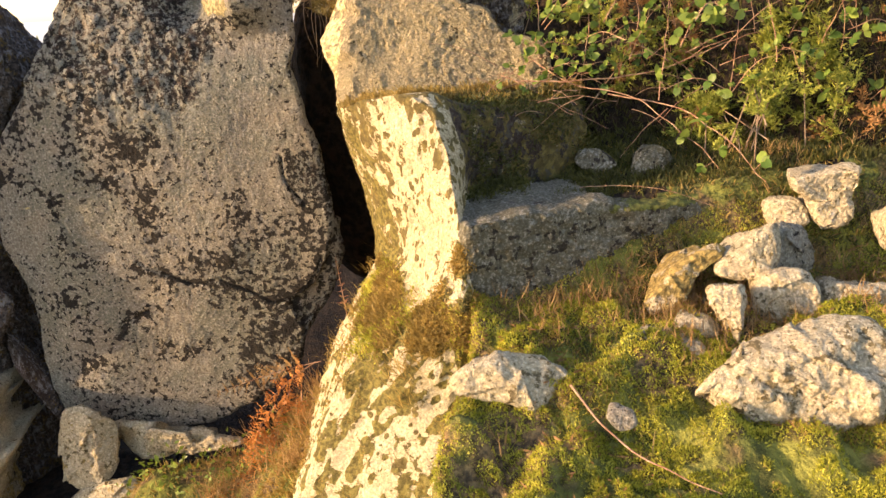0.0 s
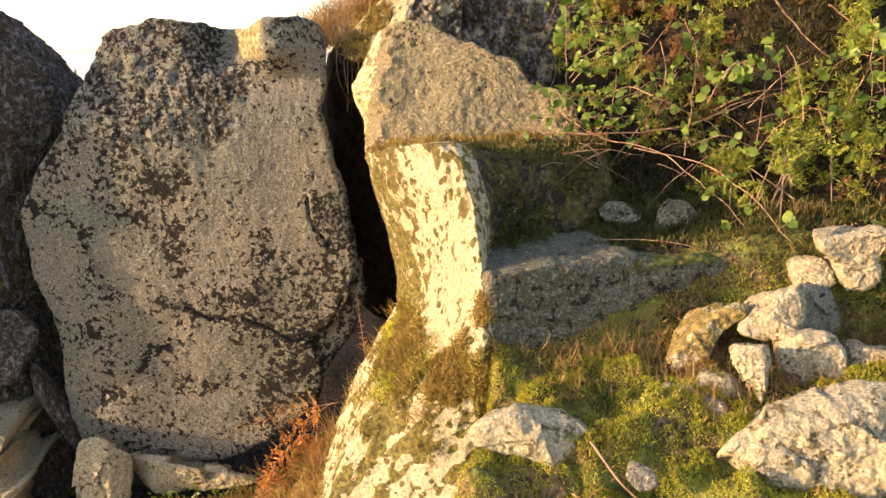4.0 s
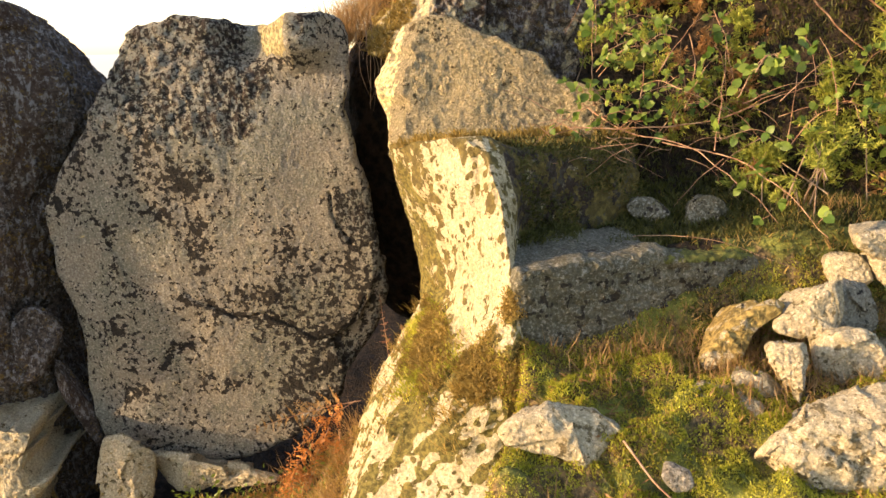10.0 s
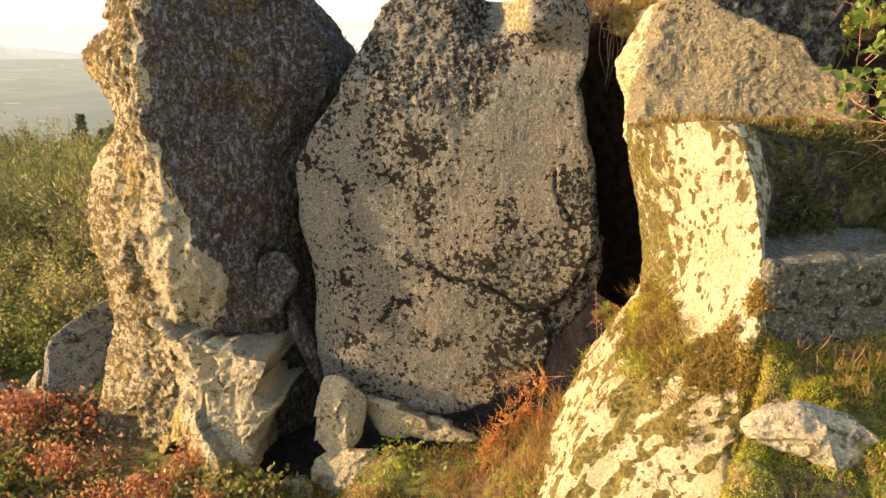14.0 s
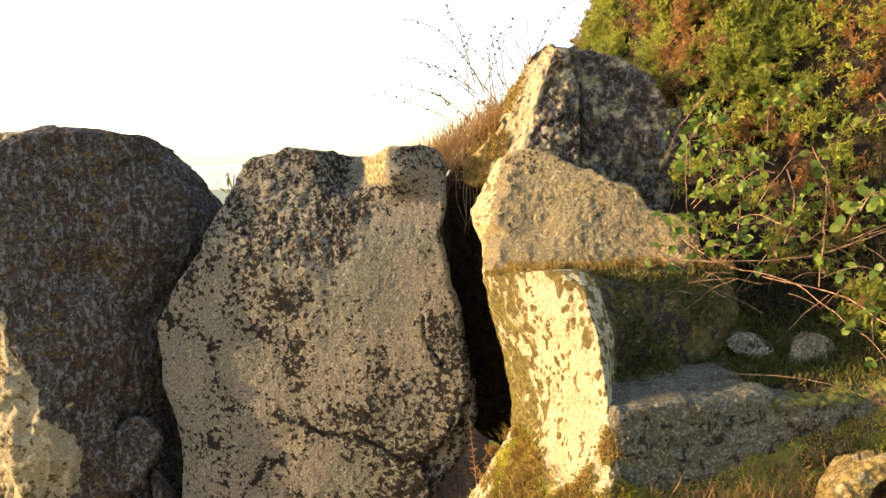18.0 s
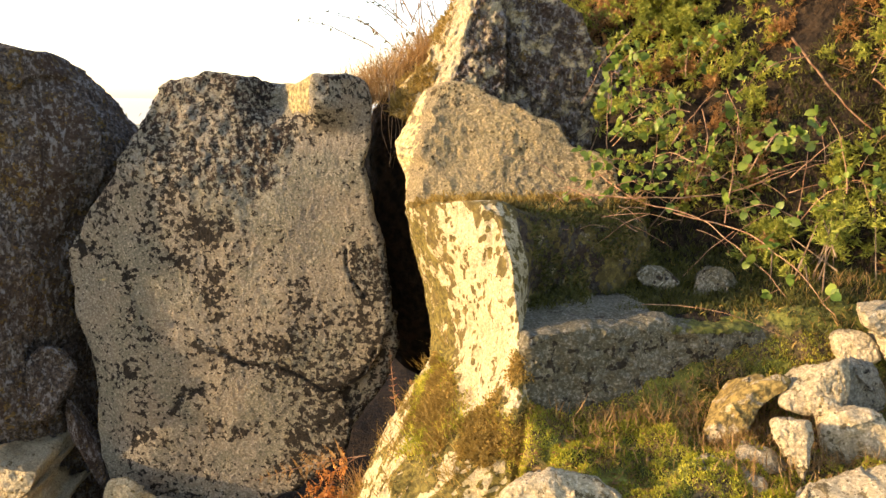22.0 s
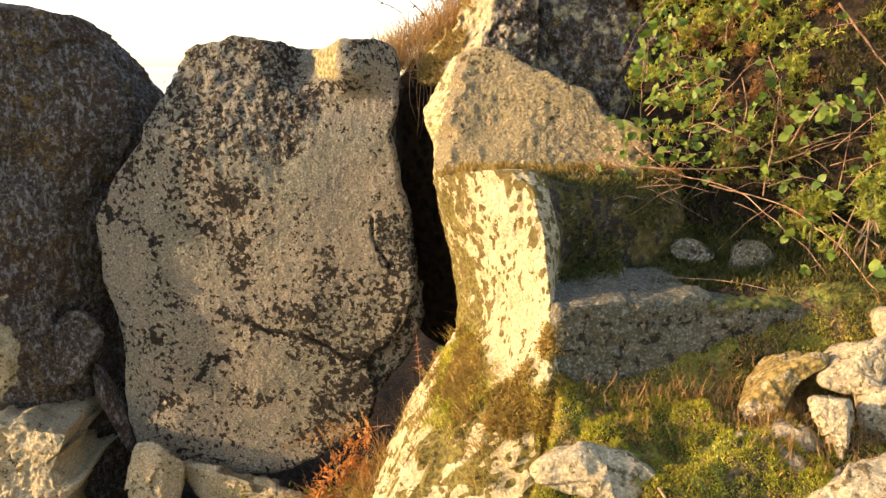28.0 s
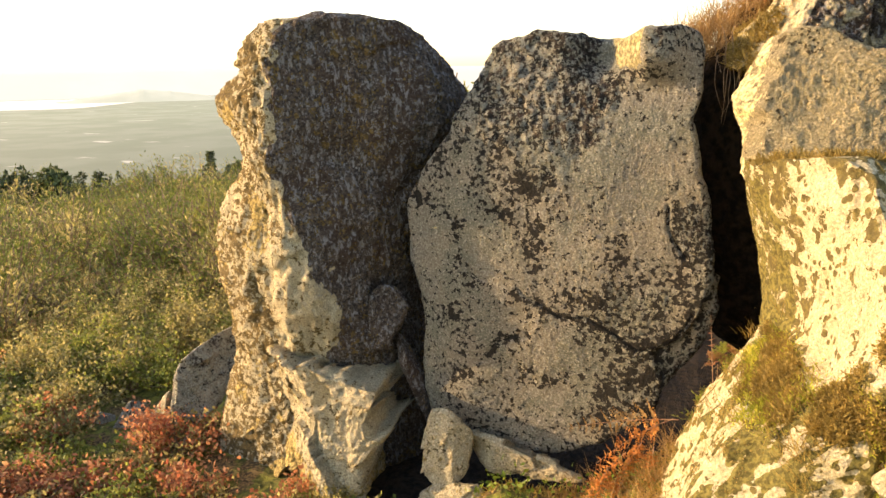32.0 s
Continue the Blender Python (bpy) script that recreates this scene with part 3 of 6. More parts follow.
SLAB = [(-0.934, 1.631), (-0.891, 1.692), (-0.742, 1.737), (-0.564, 1.731), (-0.471, 1.700), (-0.379, 1.705), (-0.298, 1.739), (-0.167, 1.728),
        (-0.118, 1.669), (-0.098, 1.521), (-0.128, 1.393), (-0.088, 1.226), (-0.058, 1.079), (-0.034, 0.913), (-0.019, 0.786), (-0.029, 0.649),
        (-0.078, 0.519), (-0.158, 0.396), (-0.228, 0.223), (-0.389, 0.072), (-0.585, -0.013), (-0.816, -0.051), (-1.033, -0.031), (-1.188, 0.029),
        (-1.232, 0.182), (-1.243, 0.452), (-1.259, 0.661), (-1.294, 0.870), (-1.274, 1.068), (-1.210, 1.183), (-1.121, 1.299), (-1.022, 1.476)]
def slab_crust(v):
    """Black and grey crust over the crown, the knob and the flaked lower corner."""
    x, z = v[:, 0] + 0.03 * vnoise(v * 7), v[:, 2] + 0.03 * vnoise(v * 7 + 20)
    notch = step(-0.50, -0.47, x) * step(-0.27, -0.30, x) * step(1.57, 1.61, z)
    crown = step(-0.05, 0.16, slab_crown(x, z))
    streak = np.exp(-((x + 0.55) / 0.07) ** 2) * step(1.0, 1.25, z)
    knob = np.exp(-(((x + 0.12) / 0.065) ** 2 + ((z - 1.0) / 0.09) ** 2))
    side = step(0.0, 0.04, x - np.interp(z, (0.1, 0.3, 0.45, 0.52, 0.62, 0.75, 0.9), (-0.30, -0.22, -0.16, -0.12, -0.07, -0.045, -0.03)))
    return (0.50 * crown + 0.22 * streak) * (1 - notch) + 0.62 * knob + 0.55 * side * step(0.95, 0.85, z)


def slab_sun_ochre(v):
    """Sunlight on the notch painted as pale ochre, with a few rusty and yellow patches of old lichen."""
    x, z = v[:, 0] + 0.02 * vnoise(v * 9), v[:, 2] + 0.02 * vnoise(v * 9 + 20)
    # First term: the notch's sunlight, put into the colour.
    out = 0.74 * step(-0.48, -0.41, x) * step(-0.28, -0.32, x) * step(1.55, 1.63, z) + 0.08 * vnoise(v * 20)
    for cx, cz, rx, rz in ((-0.77, 1.70, 0.07, 0.025), (-1.17, 0.95, 0.07, 0.03), (-1.02, 0.80, 0.03, 0.07), (-0.50, 1.40, 0.06, 0.03)):
        out = np.maximum(out, 0.52 * np.exp(-(((x - cx) / rx) ** 2 + ((z - cz) / rz) ** 2)))
    return out


def slab_relief(v):
    """The crown is pitted and scaly, the lower corner flaked off behind the seam."""
    x, z = v[:, 0], v[:, 2]
    crown = step(-0.03, 0.12, slab_crown(x, z)) * (1 - step(-0.50, -0.47, x) * step(-0.27, -0.30, x) * step(1.57, 1.61, z))
    flake = step(-0.005, 0.012, x - np.interp(z, (0.1, 0.40, 0.50, 0.52, 0.57, 0.67, 0.75, 0.9), (-0.05, -0.20, -0.24, -0.20, -0.13, -0.075, -0.05, 0.0))) * step(0.12, 0.2, z)
    return crown * (0.010 * (0.35 - np.abs(vnoise(v * 19))) + 0.007 * vnoise(v * 44)) + 0.028 * flake


plate_rock("standing_slab", SLAB, slab_face, 0.42, granite,
           "tall upright grey granite slab spotted with dark lichen", bevel=0.03, rough=0.007, rings=190, spokes=540, seed=3.0, fine=0.22, relief=slab_relief, lichen=slab_lichen, moss=slab_sun_ochre, crust=slab_crust,
           cracks=[(SEAM_A, 0.006, 0.010),
                   (SEAM_B, 0.006, 0.008),
                   (KNOB, 0.006, 0.016),
                   (SEAM_C, 0.006, 0.008)])

# the leaning rock beside it
LEFT = [
    (1.81, [(-1.99, 2.92), (-1.91, 2.75), (-1.75, 2.67), (-1.62, 2.74), (-1.42, 2.90), (-1.44, 3.12), (-1.90, 3.15)]),
    (1.75, [(-2.06, 2.92), (-1.94, 2.72), (-1.78, 2.63), (-1.62, 2.73), (-1.38, 2.92), (-1.38, 3.22), (-2.0, 3.25)]),
    (1.66, [(-2.12, 2.92), (-1.97, 2.71), (-1.83, 2.60), (-1.61, 2.72), (-1.27, 2.95), (-1.30, 3.3), (-2.05, 3.35)]),
    (1.49, [(-2.31, 2.92), (-2.03, 2.70), (-1.83, 2.59), (-1.57, 2.72), (-1.19, 2.95), (-1.24, 3.35), (-2.2, 3.4)]),
    (1.34, [(-2.24, 2.92), (-1.99, 2.70), (-1.83, 2.60), (-1.55, 2.73), (-1.18, 2.95), (-1.24, 3.4), (-2.15, 3.45)]),
    (1.18, [(-2.17, 2.92), (-1.98, 2.70), (-1.84, 2.60), (-1.56, 2.75), (-1.29, 2.95), (-1.3, 3.4), (-2.1, 3.45)]),
    (0.90, [(-2.33, 2.92), (-1.98, 2.68), (-1.71, 2.60), (-1.52, 2.76), (-1.36, 2.95), (-1.35, 3.4), (-2.2, 3.5)]),
    (0.60, [(-2.37, 2.92), (-1.95, 2.66), (-1.64, 2.61), (-1.50, 2.78), (-1.44, 2.95), (-1.4, 3.4), (-2.3, 3.5)]),
    (0.38, [(-2.30, 2.92), (-1.95, 2.70), (-1.62, 2.68), (-1.50, 2.78), (-1.42, 2.95), (-1.4, 3.4), (-2.3, 3.5)]),
    (0.22, [(-2.33, 2.94), (-1.97, 2.78), (-1.62, 2.78), (-1.52, 2.84), (-1.42, 2.98), (-1.4, 3.4), (-2.35, 3.5)]),
    (0.00, [(-2.40, 2.94), (-1.98, 2.80), (-1.62, 2.80), (-1.54, 2.86), (-1.44, 2.98), (-1.4, 3.4), (-2.4, 3.5)]),
    (-0.40, [(-2.50, 2.94), (-2.0, 2.80), (-1.64, 2.80), (-1.56, 2.86), (-1.45, 2.98), (-1.4, 3.4), (-2.5, 3.5)]),
    (-0.75, [(-2.50, 2.94), (-2.0, 2.80), (-1.64, 2.80), (-1.56, 2.86), (-1.45, 2.98), (-1.4, 3.4), (-2.5, 3.5)]),
]
# Crust blackens the face: dark lichen plus painted shade, down to a painted cave.
loft_rock("leaning_rock", LEFT, granite_flank, "tall rugged rock with sunlit golden flank and black lichened face, shade painted in", rough=0.030, dome=0.03, seed=11.0, cells=120, lean=0.045, spokes=320, rings=220,
          lichen=lambda v: 0.85 * step(-1.72, -1.92, v[:, 0] + 0.12 * step(1.0, 0.6, v[:, 2])) + 0.42 + 0.40 * vnoise(v * 6 + 30),
          moss=lambda v: 0.28 * step(-1.80, -1.92, v[:, 0] + 0.12 * step(1.0, 0.6, v[:, 2])) + 0.10 + 0.25 * vnoise(v * 7) * step(-1.7, -1.9, v[:, 0]),
          crust=lambda v: 0.95 * step(-0.04, 0.04, v[:, 0] + 0.05 * fbm(v * 9, 4) - np.interp(v[:, 2], (0.2, 0.36, 0.56, 0.84, 1.01, 1.18, 1.44, 1.65, 1.82), (-1.70, -1.64, -1.60, -1.66, -1.74, -1.82, -1.82, -1.84, -1.74))))

plate_rock("foot_rock", [(-1.939, 0.385), (-1.785, 0.345), (-1.567, 0.280), (-1.364, 0.262), (-1.397, 0.141), (-1.388, 0.035), (-1.339, 0.030), (-1.421, -0.086), (-1.451, -0.235), (-1.477, -0.46), (-1.855, -0.56), (-2.271, -0.56), (-2.205, -0.263), (-2.180, -0.048), (-2.040, 0.258)],
           lambda x, z: 2.545 + 0.75 * np.clip(np.interp(z, (-0.25, 0.06, 0.16, 0.35), (-1.633, -1.654, -1.732, -1.773)) - x, 0, 1) + 0.02 * (x + 1.6) + 0.22 * np.clip(z, -0.5, 1), 0.5, granite_flank, "broken cream rock at the foot of the leaning rock",
           bevel=0.025, rough=0.026, rings=90, spokes=280, seed=47.0, lichen=lambda v: 0.25 + 0.35 * step(-1.65, -1.85, v[:, 0]) + 0.30 * vnoise(v * 8), moss=lambda v: 0.45 * step(-0.05, -0.25, v[:, 2]) + 0.42 * step(-1.75, -2.0, v[:, 0]) + 0.12, cells=60, lean=0.16, ragged=0.025)

# the pale rock wall that faces the sun
def wall_moss(v):
    """How thickly moss grows on the pale rock: a belt at the ledge, slanting streaks below it, patches above it; the
    strip along the crevice is weaker sun painted as moss.
    """
    x, y, z = v.T
    u = x - 0.6 * y
    streak = fbm(np.stack([(1.3 * u - 0.9 * z) * 34, (u + 1.3 * z) * 11, y * 3], -1), 3, 0.5)
    patch = vnoise(np.stack([x * 14, y * 14, z * 11], -1)) + 0.5 * vnoise(v * 27)
    belt = np.exp(-((z - 0.752 - 0.05 * (y - 1.8) - 0.065 * step(1.80, 1.62, y)) / 0.048) ** 2)
    corner = step(1.76, 1.67, y) * step(0.78, 0.84, z) * step(1.12, 1.0, z)
    low = step(0.72, 0.68, z - 0.065 * step(1.80, 1.62, y))
    middle = step(1.08, 0.94, z) * step(0.74, 0.80, z) * step(2.12, 1.98, y)
    # Turned-away margin: its weaker sunlight is painted with moss colour.
    strip = step(0.0, 0.05, y + 0.02 * vnoise(v * 11) - np.interp(z, (0.8, 1.12, 1.25, 1.32), (2.17, 2.15, 2.25, 2.34))) * step(0.76, 0.82, z)
    return 0.80 * belt + 0.48 * corner + low * (0.315 + 0.90 * streak) + middle * (0.24 + 0.48 * patch) + strip * (0.50 + 0.22 * patch) + 0.10 + 0.45 * step(2.30, 2.40, y) * step(1.28, 1.30, z)


def wall_lichen(v):
    """Few spots on the bright middle of the face, a dense speckle along both margins."""
    x, y, z = v.T
    edge = np.interp(z, (0.9, 1.13, 1.23, 1.35), (0.335, 0.318, 0.30, 0.24))
    rim = step(0.075, 0.02, edge - x + 0.02 * vnoise(v * 13)) * step(0.9, 1.05, z)
    strip = step(2.02, 2.14, y + 0.04 * vnoise(v * 9)) * step(0.6, 0.9, z)
    return 0.46 + 0.62 * rim + 0.85 * strip + 0.35 * step(1.24, 1.31, z) + 0.22 * step(1.02, 0.85, z)


WALL = [
    (1.300, [(0.02, 2.45), (0.085, 2.22), (0.165, 2.05), (0.235, 1.97), (0.255, 1.965), (0.46, 2.06), (0.78, 2.24), (0.80, 2.45), (0.3, 2.55)]),
    (1.27, [(0.02, 2.45), (0.095, 2.22), (0.185, 2.03), (0.275, 1.90), (0.295, 1.895), (0.46, 2.04), (0.78, 2.20), (0.80, 2.45), (0.3, 2.55)]),
    (1.20, [(0.04, 2.45), (0.115, 2.21), (0.20, 2.00), (0.295, 1.81), (0.318, 1.805), (0.45, 2.02), (0.78, 2.18), (0.80, 2.45), (0.3, 2.55)]),
    (1.12, [(0.065, 2.45), (0.15, 2.20), (0.22, 1.98), (0.295, 1.725), (0.320, 1.725), (0.41, 1.98), (0.80, 2.18), (0.80, 2.45), (0.3, 2.55)]),
    (0.98, [(0.10, 2.45), (0.18, 2.20), (0.235, 1.95), (0.300, 1.69), (0.335, 1.68), (0.42, 1.98), (0.80, 2.2), (0.8, 2.45), (0.3, 2.55)]),
    (0.84, [(0.12, 2.45), (0.185, 2.20), (0.20, 1.93), (0.230, 1.68), (0.33, 1.62), (0.45, 2.0), (0.82, 2.2), (0.8, 2.45), (0.3, 2.55)]),
    (0.76, [(0.12, 2.45), (0.14, 2.20), (0.11, 1.91), (0.13, 1.69), (0.30, 1.57), (0.45, 1.9), (0.82, 2.2), (0.8, 2.45), (0.3, 2.55)]),
    (0.66, [(0.08, 2.45), (0.05, 2.20), (0.01, 1.89), (0.02, 1.70), (0.28, 1.54), (0.45, 1.8), (0.82, 2.2), (0.8, 2.45), (0.3, 2.55)]),
    (0.46, [(-0.02, 2.45), (-0.05, 2.20), (-0.09, 1.85), (-0.08, 1.65), (0.22, 1.44), (0.45, 1.7), (0.82, 2.2), (0.8, 2.45), (0.3, 2.55)]),
    (0.20, [(-0.12, 2.45), (-0.15, 2.20), (-0.19, 1.80), (-0.19, 1.56), (0.16, 1.28), (0.45, 1.6), (0.82, 2.2), (0.8, 2.45), (0.3, 2.55)]),
    (-0.25, [(-0.22, 2.45), (-0.28, 2.20), (-0.34, 1.80), (-0.34, 1.46), (0.06, 1.10), (0.45, 1.4), (0.82, 2.2), (0.8, 2.45), (0.3, 2.55)]),
]
loft_rock("pale_rock_wall", WALL, granite_cream, "cream sunlit rock face with olive lichen spots and moss", rough=0.020, seed=21.0, spokes=340, rings=210, dome=0.015,
          lichen=wall_lichen, moss=wall_moss, lift=lambda v: 0.045 * step(2.32, 1.98, v[:, 1]) * step(1.18, 1.30, v[:, 2]) * step(0.40, 0.28, v[:, 0]),
          # Crust beyond the sunlit edge: shade of front and shelf painted dark.
          crust=lambda v: 0.62 * step(0.02, 0.06, v[:, 0] - np.interp(v[:, 2], (0.8, 0.95, 1.13, 1.23, 1.30, 1.35), (0.33, 0.335, 0.315, 0.31, 0.28, 0.25))) * step(0.85, 0.95, v[:, 2]))

# boulder above it, split in two
def golden_face(x, z):
    """A steep grainy face whose left margin turns off to a bright flank."""
    edge = np.interp(z, (1.2, 1.316, 1.413, 1.507, 1.60, 1.672), (0.075, 0.080, 0.090, 0.094, 0.118, 0.150)) + 0.012 * np.sin(z * 37) + 0.008 * np.sin(z * 81)
    return 2.48 + 0.38 * (z - 1.42) + 1.6 * np.clip(edge - x, 0, 1) - 0.10 * np.clip(x - 0.1, 0, 1)


# The moss mask tints the left flank cream: sunlight put into its colour.
plate_rock("golden_boulder", [(0.165, 1.705), (0.288, 1.69), (0.365, 1.655), (0.443, 1.615), (0.503, 1.585), (0.553, 1.57), (0.60, 1.495), (0.716, 1.46), (0.76, 1.39), (0.76, 1.20), (0.46, 1.20), (0.136, 1.20), (0.035, 1.22), (0.012, 1.333), (0.014, 1.431), (0.008, 1.508), (0.038, 1.573), (0.085, 1.655)],
           golden_face, 0.6, granite_gold, "golden granite boulder with rough grainy sunlit face",
           bevel=0.016, rough=0.014, rings=90, spokes=280, seed=31.0, lichen=lambda v: 0.12 + 0.45 * step(1.58, 1.68, v[:, 2]) + 0.6 * step(0.25, 0.5, v[:, 0]) * vnoise(v * 8), moss=lambda v: 0.60 * step(0.03, -0.03, v[:, 0] - 0.06 - 0.22 * (v[:, 2] - 1.40)) + 0.12 * step(0.45, 0.62, v[:, 0]) + 0.5 * step(1.31, 1.27, v[:, 2]), ragged=0.014, fine=0.26)


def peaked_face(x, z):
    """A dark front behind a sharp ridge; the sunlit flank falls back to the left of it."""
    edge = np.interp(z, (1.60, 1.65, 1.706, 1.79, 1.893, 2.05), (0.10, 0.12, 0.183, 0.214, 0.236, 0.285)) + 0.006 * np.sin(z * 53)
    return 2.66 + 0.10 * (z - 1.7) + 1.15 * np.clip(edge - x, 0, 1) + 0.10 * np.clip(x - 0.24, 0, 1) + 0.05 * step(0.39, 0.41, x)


# Crust right of the ridge: lichen plus the front's shade, painted dark.
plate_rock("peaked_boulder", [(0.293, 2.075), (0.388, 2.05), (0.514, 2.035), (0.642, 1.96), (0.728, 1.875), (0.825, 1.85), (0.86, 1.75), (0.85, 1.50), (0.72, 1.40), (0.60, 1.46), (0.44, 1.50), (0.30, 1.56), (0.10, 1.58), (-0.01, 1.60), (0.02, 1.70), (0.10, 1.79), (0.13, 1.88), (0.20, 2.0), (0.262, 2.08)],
           peaked_face, 0.6, granite_flank, "lichened boulder with a sharp pale ridge, front darkened by painted shade",
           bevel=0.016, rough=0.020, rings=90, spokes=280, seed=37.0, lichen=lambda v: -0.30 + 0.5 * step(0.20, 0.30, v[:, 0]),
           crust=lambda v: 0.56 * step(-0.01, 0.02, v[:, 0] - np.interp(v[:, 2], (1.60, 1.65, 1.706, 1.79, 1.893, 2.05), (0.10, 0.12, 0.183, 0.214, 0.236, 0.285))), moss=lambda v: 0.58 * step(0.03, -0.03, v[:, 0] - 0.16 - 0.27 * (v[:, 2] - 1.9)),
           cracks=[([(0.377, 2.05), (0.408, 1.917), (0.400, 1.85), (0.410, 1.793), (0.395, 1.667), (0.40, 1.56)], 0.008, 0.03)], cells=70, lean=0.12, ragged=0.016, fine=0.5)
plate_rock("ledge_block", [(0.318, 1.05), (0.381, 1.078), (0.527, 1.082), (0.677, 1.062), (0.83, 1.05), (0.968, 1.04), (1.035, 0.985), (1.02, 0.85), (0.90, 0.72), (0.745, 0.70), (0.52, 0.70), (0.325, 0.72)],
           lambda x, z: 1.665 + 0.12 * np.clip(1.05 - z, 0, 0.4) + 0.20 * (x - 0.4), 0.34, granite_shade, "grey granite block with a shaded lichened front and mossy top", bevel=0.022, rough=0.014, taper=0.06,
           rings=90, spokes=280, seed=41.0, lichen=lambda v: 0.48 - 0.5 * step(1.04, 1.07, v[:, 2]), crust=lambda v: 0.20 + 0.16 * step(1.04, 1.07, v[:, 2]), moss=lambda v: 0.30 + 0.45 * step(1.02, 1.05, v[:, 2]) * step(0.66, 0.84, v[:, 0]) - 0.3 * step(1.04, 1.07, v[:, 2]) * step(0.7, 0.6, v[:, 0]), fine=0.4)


def stone(name, at, size, turn, material, label, seed, cuts=9, rough=0.05, lichen=0.30, sub=5, group="", category="stone", crust=0.0, moss=0.2, planes=(), deep=0.0):
    """A loose stone: a ball cut by planes to facets, then weathered."""
    r = np.random.default_rng(seed)
    bm = bmesh.new()
    bmesh.ops.create_icosphere(bm, subdivisions=sub, radius=1.0)
    v = np.array([p.co for p in bm.verts])
    f = np.array([[q.index for q in p.verts] for p in bm.faces])
    bm.free()
    for d, h in planes:
        d = np.array(d) / np.linalg.norm(d)
        v = v - np.clip(v @ d - h, 0, None)[:, None] * d * 0.985
    for _ in range(cuts + 5 if not planes else cuts):
        d = r.normal(size=3)
        d /= np.linalg.norm(d)
        h = r.uniform(0.40, 0.70) - deep
        over = np.clip(v @ d - h, 0, None)
        v = v - over[:, None] * d * 0.985
    v = v * (1 + rough * fbm(v * 2.2 + seed, 4)[:, None] + 0.9 * rough * (0.4 - np.abs(fbm(v * 3.5 + seed, 4, 0.6)))[:, None] + 0.5 * rough * fbm(v * 9 + seed, 4, 0.65)[:, None])
    v = v * (1 + facets(v, 26, 0.14, seed)[:, None] * 0.5)
    v = v / np.abs(v).max(0) * np.array(size) / 2
    rot = np.array(Euler([radians(a) for a in turn]).to_matrix())
    v = v @ rot.T + np.array(at)
    return rock(name, v, f, material, label, {"lichen": np.full(len(v), lichen), "moss": np.full(len(v), moss), "crust": np.full(len(v), crust)}, category, group)


def face_stone(name, outline, y0, planes, thick, label, seed, material=None, group="", moss=0.2, lichen=0.30, crust=0.0, cells=16, lean=0.10, rough=0.012, bevel=0.02):
    """A broken stone: an outline (x, z) whose front is bounded by planes, each (forward shift, lean along x, lean along z)."""
    cx, cz = np.array(outline).mean(0)

    def face(x, z):
        return y0 + np.max([a + b * (x - cx) + c * (z - cz) for a, b, c in planes], axis=0)

    ob = plate_rock(name, outline, face, min(thick, 0.13), material or stone_mat, label, bevel=bevel, rough=rough, rings=40, spokes=130, seed=seed, cells=cells, lean=lean, ragged=0.006, taper=0.62, category="stone", fine=0.3,
                    lichen=lambda v: np.full(len(v), lichen), moss=lambda v: np.full(len(v), moss) + 0.25 * step(cz, cz - 0.10, v[:, 2]) * vnoise(v * 14), crust=lambda v: np.full(len(v), crust))
    return tagged(ob, group=group)


face_stone("turf_stone", [(0.230, 0.808), (0.257, 0.836), (0.330, 0.866), (0.392, 0.849), (0.456, 0.832), (0.528, 0.778), (0.528, 0.757), (0.458, 0.721), (0.382, 0.750), (0.252, 0.772)], 1.31,
           ((0, -0.25, 0.2), (0.0, 0.25, 0.8), (-0.02, 0.5, 0.3)), 0.20, "angular pale stone lying in moss", 5, lichen=0.22)
face_stone("bank_boulder", [(0.751, 0.799), (0.770, 0.821), (0.842, 0.872), (0.933, 0.894), (1.011, 0.907), (1.072, 0.909), (1.127, 0.898), (1.158, 0.869), (1.148, 0.841), (1.103, 0.808), (1.087, 0.734), (1.061, 0.674), (1.006, 0.657), (0.900, 0.683), (0.813, 0.723), (0.764, 0.761)], 1.17,
           ((0, -0.3, 0.2), (-0.01, -0.12, 0.9), (-0.1, 0.4, 0.3)), 0.34, "large rounded pale boulder half sunk in turf", 8, moss=0.36, lichen=0.42, cells=26, lean=0.12, rough=0.020, bevel=0.045)
